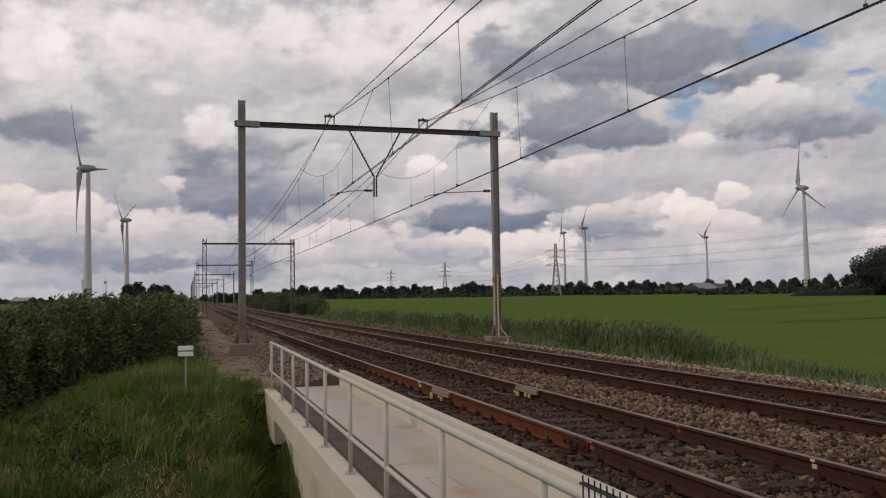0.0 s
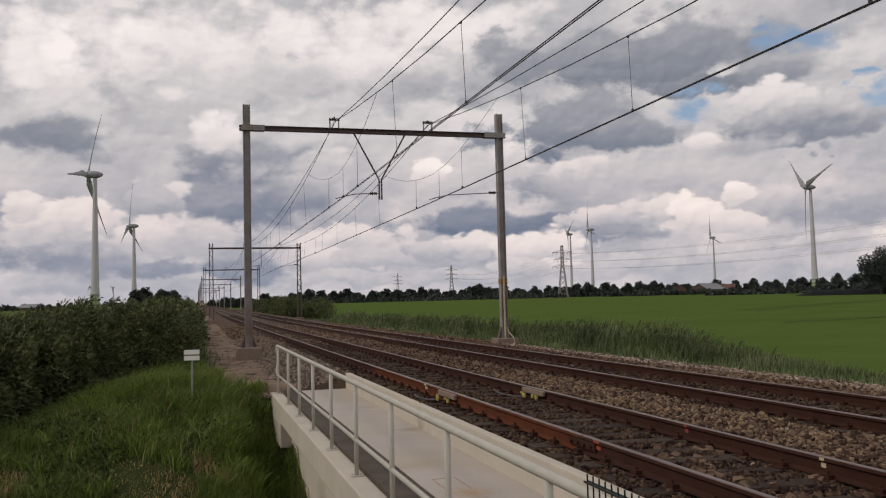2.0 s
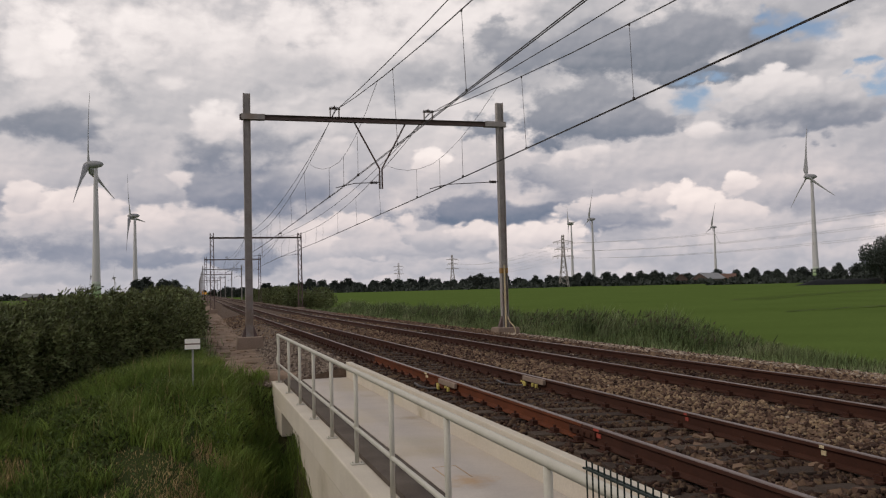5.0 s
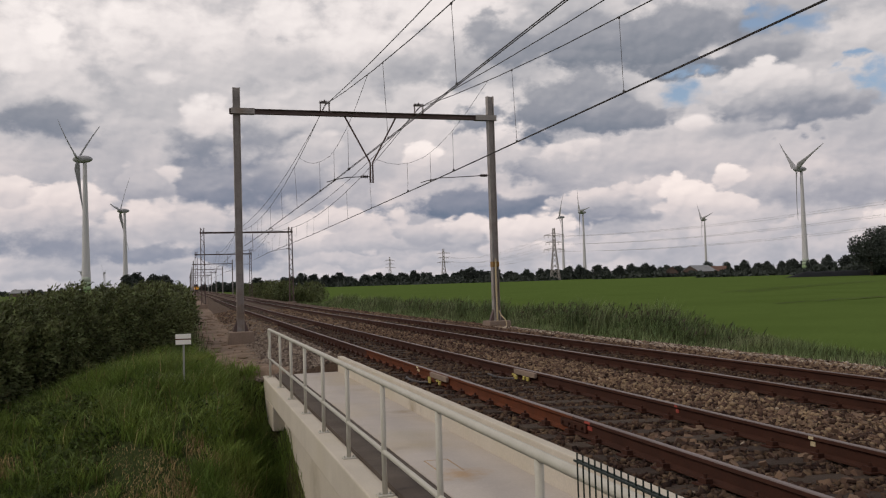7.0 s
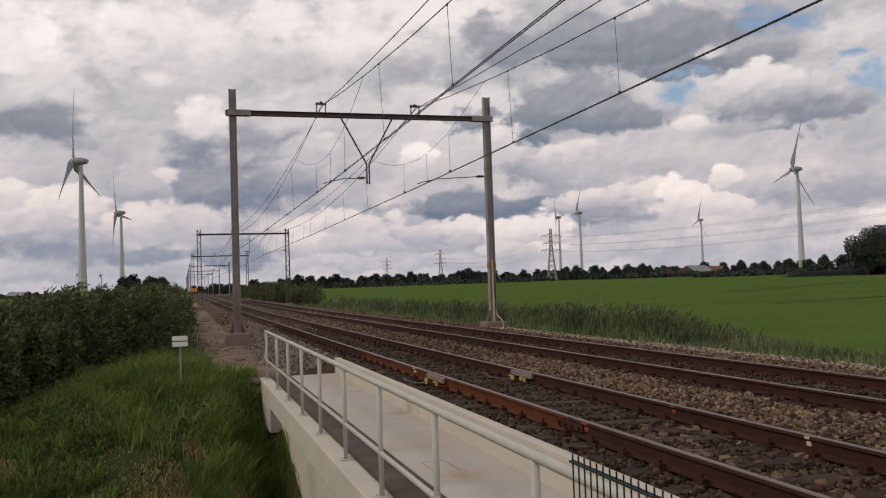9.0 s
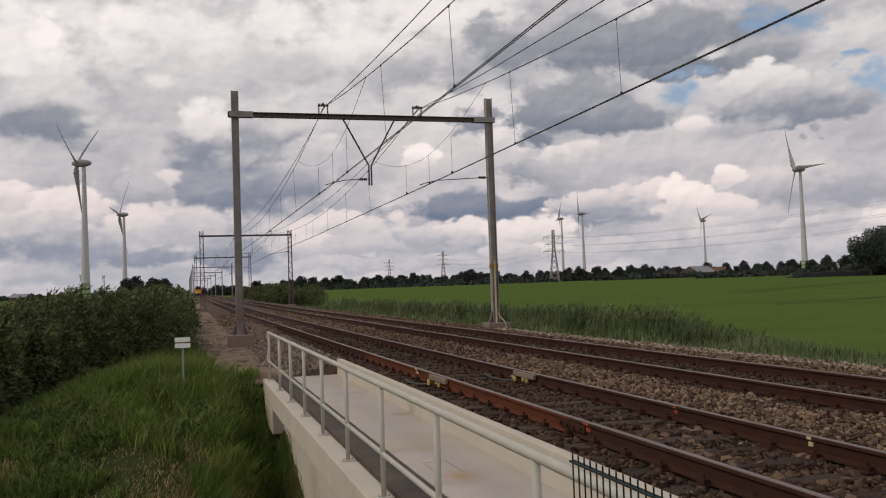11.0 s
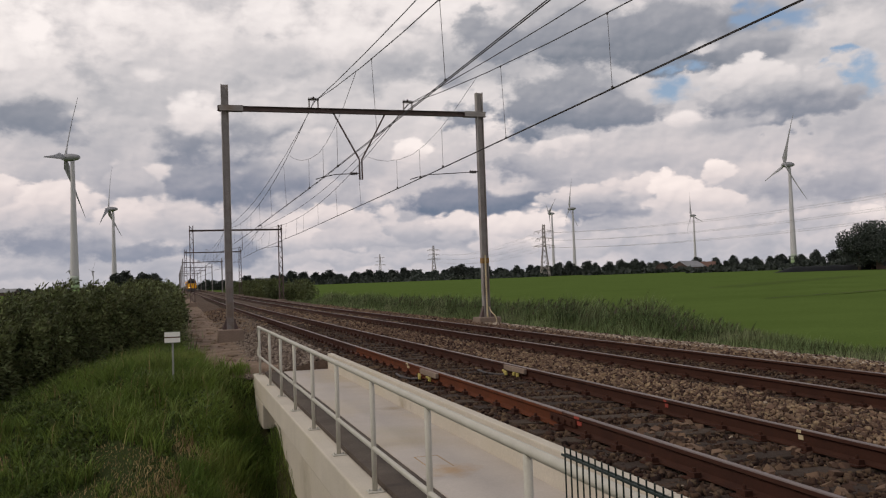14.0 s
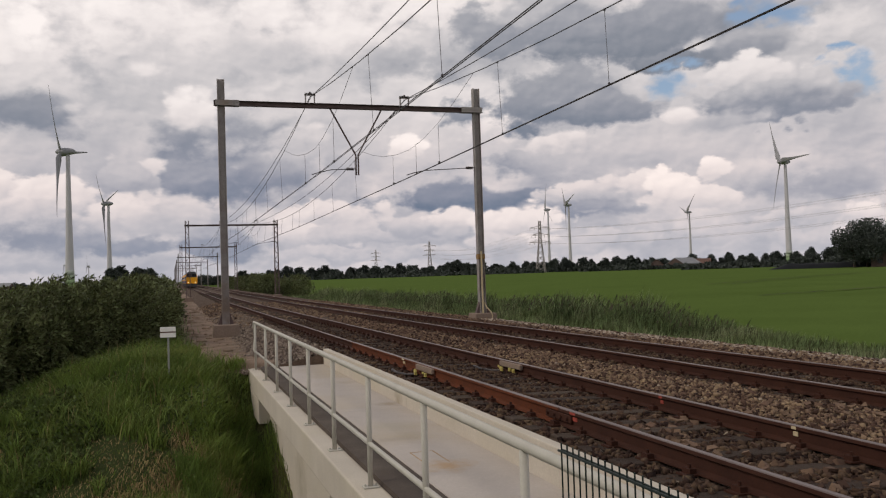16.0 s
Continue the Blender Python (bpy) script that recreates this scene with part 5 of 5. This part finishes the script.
    tagged(blades("verge_grass", x, y, ground_z(x, y) - 0.02, h, 0.017 + 0.0005 * y, M_REED, seed=7, lean=0.35), "tall rough grass and reeds on the verge", "grass", kind="stuff")
    # seed heads of the reeds
    n = 3200
    y, x = 14 + 60 * rng.random(n) ** 1.5, 9.9 + 2.6 * rng.random(n)
    keep = rng.random(n) < patchy(x, y, 0.4, 1.0)
    x, y = x[keep], y[keep]
    n = len(x)
    h = rng.uniform(0.8, 1.35, n) * (0.7 + 0.4 * patchy(x, y, 0.4, 1.0)) * sstep(18, 27, y)
    tall = h > 0.42
    x, y, h = x[tall], y[tall], h[tall]
    n = len(x)
    z = ground_z(x, y)
    tagged(blades("reed_stalks", x, y, z, h, np.full(n, 0.022), M_REEDLEAF, seed=9, lean=0.12), "reed stalks above the verge grass", "reeds", kind="stuff")
    # long drooping leaves up the stalks
    k = np.repeat(np.arange(n), 7)
    f = rng.uniform(0.3, 0.95, len(k))
    c = np.stack([x[k] + 0.1 * h[k] * f * f, y[k], z[k] + h[k] * f], 1)
    v, q = leaf_quads(c, rng.normal(size=c.shape) * 0.7 + np.array([0.7, 0, 0.5]), 0.34, 0.028, rng)
    tagged(arrays("reed_leaves", v, q, M_REEDLEAF), "dark green drooping reed leaves", "reeds", kind="stuff")
    c = np.stack([x + 0.12 * h, y, z + h * 0.9], 1)
    v, q = leaf_quads(c + rng.normal(size=c.shape) * 0.02, np.tile([[0.5, 0, 1.0]], (n, 1)) + rng.normal(size=c.shape) * 0.3, 0.2, 0.05, rng)
    tagged(arrays("reed_plumes", v, q, mat("reed_plume", (0.06, 0.05, 0.04), (0.09, 0.075, 0.05), 2, 0.8, bump=0)), "brown feathery reed plumes", "reeds", kind="stuff")


build_grass()


def build_tree(seed, h, spread, n, leaf):
    rng = np.random.default_rng(seed)
    t = empty("tree")
    tagged(t, "dark green broad-crowned deciduous tree at the field edge", "tree", "trees along the horizon")
    bm = bmesh.new()
    cone(bm, (0, 0, -0.5), (0.1, 0, h * 0.55), h * 0.03, h * 0.014, 8)
    lobes = 16
    a = rng.uniform(0, math.tau, lobes)
    rr = spread * np.sqrt(rng.random(lobes)) * 0.7
    lz = h * rng.uniform(0.24, 0.80, lobes)
    rr *= np.where(lz > h * 0.68, 0.55, 1.0)
    lx, ly = rr * np.cos(a), rr * np.sin(a)
    for i in range(7):
        cone(bm, (0, 0, h * (0.2 + 0.04 * i)), (lx[i], ly[i], lz[i]), h * 0.012, h * 0.004, 5)
    part("trunk", bm, M_BARK, t)
    lr = spread * rng.uniform(0.3, 0.5, lobes)
    k = rng.integers(0, lobes, n)
    d = rng.normal(size=(n, 3))
    d /= np.linalg.norm(d, axis=1, keepdims=True)
    c = np.stack([lx[k], ly[k], lz[k]], 1) + d * (lr[k] * rng.random(n) ** 0.35)[:, None]
    v, q = leaf_quads(c, d + rng.normal(size=(n, 3)) * 0.7, leaf, leaf * 0.7, rng)
    arrays("crown", v, q, M_HAZED_LEAF, t)
    return t


def polar(az, dist):
    a = radians(az)
    return -4.6 + dist * math.sin(a), dist * math.cos(a)


def build_trees():
    kinds = [build_tree(100 + k, h, s, 2400 if h < 14 else 9000, 0.9 if h < 14 else 0.55) for k, (h, s) in enumerate(((8.8, 4.6), (10.0, 5.0), (7.0, 4.2), (8.2, 3.9), (15.0, 6.2)))]
    used = set()
    rnd = random.Random(17)

    def plant(kind, az, dist, dz=0.0):
        x, y = polar(az, dist)
        m = pose(x, y, float(ground_z(x, y)) + dz, 0, 0, rnd.uniform(0, 360))
        if kind not in used:
            used.add(kind)
            kinds[kind].matrix_basis = m
        else:
            o = copy_thing(kinds[kind], m)
            w, h = rnd.uniform(0.75, 1.25), rnd.uniform(0.75, 1.2)
            o.scale = (w, w, h)

    az = 6.5
    while az < 44.5:
        d = 640 + rnd.uniform(-40, 60)
        plant(rnd.choice((0, 1, 2, 3, 3, 1)), az, d, 0.4)
        az += rnd.choice((0.45, 0.6, 0.7, 0.9, 1.1))
    az = 6.0
    while az < 44.5:
        plant(rnd.choice((2, 3, 0)), az, 830 + rnd.uniform(-40, 40), 0.5)
        az += rnd.uniform(0.5, 0.8)
    for az, d in ((43.0, 285), (43.7, 292), (44.3, 285), (45.2, 288), (43.9, 300), (43.3, 296)):
        plant(4, az, d)
    for az, d in ((-3.6, 420), (-3.1, 430), (-1.9, 380), (-1.4, 385)):
        plant(3 if az < -3 else 0, az, d, 1.5)
    az = -14.0
    while az < -5.0:
        plant(rnd.choice((2, 3)), az, 900 + rnd.uniform(-60, 60), -2.5)
        az += rnd.uniform(0.4, 0.8)
    # clumps on the far side of the track, further along
    for az, d in ((1.5, 330), (2.0, 300), (2.6, 280), (3.1, 300), (3.6, 260), (4.3, 280), (5.0, 330), (5.6, 420), (6.2, 450), (1.0, 420)):
        plant(rnd.choice((2, 3)), az, d * 1.8, -1.0)
    # undergrowth along the line of trees
    rng = np.random.default_rng(31)
    rows = []
    for a0, a1, dist, h, n in ((6, 44.5, 610, 4.6, 14000), (6, 24, 560, 1.6, 2500), (-15, -4.5, 700, 3.5, 2500), (26.5, 33.0, 535, 2.6, 1500), (33.0, 39.5, 420, 2.0, 1500)):
        a = np.radians(rng.uniform(a0, a1, n))
        d = dist + rng.uniform(-6, 30, n)
        rows.append(np.stack([-4.6 + d * np.sin(a), d * np.cos(a), ground_z(-4.6 + d * np.sin(a), d * np.cos(a)) + h * rng.random(n) * (0.6 + 0.4 * np.sin(a * 190))], 1))
    c = np.concatenate(rows)
    v, q = leaf_quads(c, rng.normal(size=c.shape), 2.4, 1.6, rng)
    tagged(arrays("field_hedge", v, q, M_HAZED_LEAF), "dark hedge along the far edge of the field", "hedge", kind="stuff")
    # shrubs close to the second gantry
    far = [build_shrub(80 + k, 2.6, h, 3600, 0.3, "dark green shrub on the far verge of the tracks") for k, h in enumerate((3.4, 2.6))]
    first = set()
    for x, y, i in ((8.6, 128, 0), (11.0, 131, 1), (9.0, 136, 0), (9.6, 143, 1), (12.5, 126, 1), (8.6, 152, 0), (9.5, 165, 1), (9.0, 180, 0), (9.4, 200, 0), (9.0, 225, 1), (14.0, 135, 0)):
        m = pose(x, y, float(ground_z(x, y)) - 0.15, 0, 0, rnd.uniform(0, 360))
        if i not in first:
            first.add(i)
            far[i].matrix_basis = m
        else:
            copy_thing(far[i], m)
    for k in range(14):
        copy_thing(far[k % 2], pose(-7.2 + rnd.uniform(-0.6, 0.4), 112 + 16 * k, float(ground_z(-7.2, 112 + 16 * k)) - 0.2, 0, 0, rnd.uniform(0, 360)))


build_trees()


def build_wheel_marks():
    for k, (x0, y0, x1, y1) in enumerate(((62, 92, 120, 128), (60, 94.5, 118, 130.5), (40, 58, 100, 70))):
        v = []
        for f in np.linspace(0, 1, 30):
            x, y = x0 + (x1 - x0) * f, y0 + (y1 - y0) * f + 2.0 * math.sin(3 * f)
            z = float(ground_z(x, y)) + 0.09
            v += [(x, y - 0.25, z), (x, y + 0.25, z)]
        q = [(2 * i, 2 * i + 2, 2 * i + 3, 2 * i + 1) for i in range(29)]
        tagged(arrays("wheel_mark", v, q, M_SOIL), "dark tractor wheel mark through the green crop", "wheel mark", "wheel marks", "structure")


build_wheel_marks()


# ---- farm buildings ----
def build_house(name, label, x, y, w, d, eave, ridge, turn, wall, roof, doors=True):
    h = empty(name, pose(x, y, float(ground_z(x, y)), 0, 0, turn))
    tagged(h, label, "barn" if "barn" in name else "house", "farm buildings")
    bm = bmesh.new()
    pr = [(-w / 2, 0), (w / 2, 0), (w / 2, eave), (0, ridge), (-w / 2, eave)]
    extrude_profile(bm, pr, [-d / 2, d / 2])
    part("wall", bm, wall, h)
    bm = bmesh.new()
    for s in (-1, 1):
        pr = [(s * (w / 2 + 0.5), eave - 0.25), (s * (w / 2 + 0.5), eave + 0.0), (0, ridge + 0.3), (0, ridge + 0.02)]
        extrude_profile(bm, pr, [-d / 2 - 0.4, d / 2 + 0.4])
    part("roof", bm, roof, h)
    if doors:
        for k in range(3):
            bm = bmesh.new()
            box(bm, -w * 0.3 + k * w * 0.25, -w * 0.3 + k * w * 0.25 + 1.2, -d / 2 - 0.06, -d / 2 + 0.05, 1.0, 2.4)
            part("window", bm, M_GLASS, h)
    return h


for az, d, a in ((33.1, 560, ("farm_barn", "long farm barn with grey sheet roof", 12, 20, 3.0, 6.5, -65, M_BRICK, M_ROOF1)),
                 (31.4, 545, ("farmhouse", "brick farmhouse with orange tiled roof", 7, 9, 3.0, 6.0, -30, M_BRICK, M_ROOF2)),
                 (34.3, 590, ("farmhouse", "brick farmhouse with orange tiled roof", 7, 9, 2.6, 5.8, 50, M_BRICK, M_ROOF2)),
                 (-9.6, 640, ("farmhouse", "distant farmhouse with pale roof", 7, 11, 2.4, 4.4, 70, M_BRICK, M_ROOF1)),
                 (43.4, 310, ("green_barn", "low dark green barn at the field edge", 10, 15, 2.6, 4.4, -50, M_BARN, M_BARN)),
                 (45.0, 290, ("red_barn", "low brick outbuilding at the field edge", 10, 12, 3.0, 5.5, -50, M_BRICK, M_ROOF2))):
    hx, hy = polar(az, d)
    build_house(a[0], a[1], hx, hy, *a[2:])

bm = bmesh.new()
rings = []
for k in range(25):
    hx, hy = polar(38.2 + 0.28 * k, 300)
    h = 1.7 * min(1.0, k / 4, (26 - k) / 3) * (1 + 0.06 * math.sin(k * 1.7))
    rings.append([bm.verts.new((hx + 0.63 * d, hy + 0.77 * d, float(ground_z(hx, hy)) + h * f)) for d, f in ((-6, 0.0), (-4.6, 0.6), (-2.6, 0.95), (0, 1.0), (3, 0.95), (6, 0.0))])
for r0, r1 in zip(rings, rings[1:]):
    for k in range(5):
        bm.faces.new((r0[k], r0[k + 1], r1[k + 1], r1[k]))
bmesh.ops.recalc_face_normals(bm, faces=bm.faces)
tagged(part("silage_clamp", bm, M_TARP, smooth=True), "long low silage heap under black sheeting", "silage heap")


# ---- sign beside the path ----
def build_sign():
    gz = float(ground_z(-4.65, 18.7))
    s = empty("track_sign", pose(-4.65, 18.7, gz, 0, 0, -8))
    tagged(s, "small white rectangular plate with dark bar on a thin post", "sign")
    zt = 0.57 - gz
    bm = bmesh.new()
    tube(bm, [(0, 0, -0.2), (0, 0, zt * 0.5), (0, 0, zt)], 0.02, 8)
    part("post", bm, M_POST, s)
    for za, zb in ((-0.215, -0.12), (-0.095, 0.0)):
        bm = bmesh.new()
        box(bm, -0.155, 0.155, -0.034, -0.024, zt + za, zt + zb, 0.003)
        part("plate", bm, M_SIGN, s, "white plate")
    bm = bmesh.new()
    box(bm, -0.155, 0.155, -0.032, -0.024, zt - 0.12, zt - 0.095)
    part("plate_bar", bm, M_SIGNBAR, s, "dark brown dividing bar")


build_sign()


# ---- train ----
def build_train():
    t = empty("train")
    tagged(t, "yellow electric passenger train with lit headlamps", "train")
    for k in range(4):
        y0, L = k * 26.8 + (0.0 if k == 0 else 0.0), 26.3
        bm = bmesh.new()
        prof = [(-1.38, 1.05), (1.38, 1.05), (1.43, 1.6), (1.40, 2.9), (1.22, 3.45), (-1.22, 3.45), (-1.40, 2.9), (-1.43, 1.6)]
        ys = [y0 + 1.3, y0 + L]
        extrude_profile(bm, prof, ys)
        body = part("coach_body", bm, M_TRAINY, t)
        bm = bmesh.new()
        extrude_profile(bm, [(-1.22, 3.46), (1.22, 3.46), (0.9, 3.78), (0, 3.92), (-0.9, 3.78)], ys)
        part("roof", bm, M_TRAINR, t, "dark grey coach roof")
        bm = bmesh.new()
        box(bm, -1.2, 1.2, y0 + 1.5, y0 + L - 0.2, 0.25, 1.04)
        part("underframe", bm, M_TRAINR, t)
        for s in (-1, 1):
            bm = bmesh.new()
            box(bm, s * 1.425 - 0.02, s * 1.425 + 0.02, y0 + 2.5, y0 + L - 0.3, 1.15, 1.75)
            part("side_stripe", bm, M_TRAINB, t, "dark blue lower band")
            for j in range(9):
                bm = bmesh.new()
                yy = y0 + 3.6 + 2.45 * j
                box(bm, s * 1.40 - 0.03, s * 1.40 + 0.03, yy, yy + 1.7, 2.05, 2.85)
                part("window", bm, M_GLASS, body)
        for yb in (y0 + 4, y0 + L - 4):
            bm = bmesh.new()
            for dy in (-1.25, 1.25):
                for s in (-1, 1):
                    cone(bm, (s * 0.70, yb + dy, 0.46), (s * 0.80, yb + dy, 0.46), 0.46, 0.46, 16)
            box(bm, -1.0, 1.0, yb - 1.9, yb + 1.9, 0.35, 0.7)
            part("bogie", bm, M_TRAINR, t)
    bm = bmesh.new()
    extrude_profile(bm, [(-1.30, 1.0), (1.30, 1.0), (1.38, 1.7), (1.32, 2.6), (-1.32, 2.6), (-1.38, 1.7)], [0.0, 0.25, 1.3])
    for v in bm.verts:
        if v.co.y < 0.1:
            v.co.x *= 0.9
    nose = part("nose", bm, M_TRAINY, t, "yellow driving end")
    bm = bmesh.new()
    extrude_profile(bm, [(-1.25, 2.6), (1.25, 2.6), (1.15, 3.45), (0.8, 4.05), (-0.8, 4.05), (-1.15, 3.45)], [0.45, 1.32])
    cab = part("cab", bm, M_TRAINR, t, "dark raised driver's cab")
    for x in (-0.62, 0.62):
        bm = bmesh.new()
        box(bm, x - 0.5, x + 0.5, 0.40, 0.47, 2.75, 3.45, 0.02)
        part("windscreen", bm, M_GLASS, cab)
    for x in (-0.85, 0.85):
        bm = bmesh.new()
        cone(bm, (x, -0.05, 1.35), (x, 0.04, 1.35), 0.13, 0.13, 14)
        part("headlamp", bm, M_LAMP, nose, "lit warm headlamp")
    bm = bmesh.new()
    box(bm, -1.2, 1.2, 0.1, 1.3, 0.3, 1.0, 0.05)
    bar(bm, (0, -0.25, 0.95), (0, 0.2, 0.95), 0.3)
    part("coupler_skirt", bm, M_TRAINR, nose)
    return t


train = build_train()


def motions():
    for rotor, hubc, rate, phase in ROTORS:
        rows, t, step = [], 0.0, 0.5
        while t < 16.01:
            rows.append((t, Matrix.Translation(hubc) @ pose(0, 0, 0, 0, -(phase + rate * t), 0)))
            t += step
        walk(rotor, rows)
    places = [(t, 224 + 32.5 * (16 - t)) for t in (0, 6.5, 11.5, 16)]
    walk(train, [(t, pose(0, y, 0.02 + float(rise(y)), 0.2)) for t, y in places])


motions()
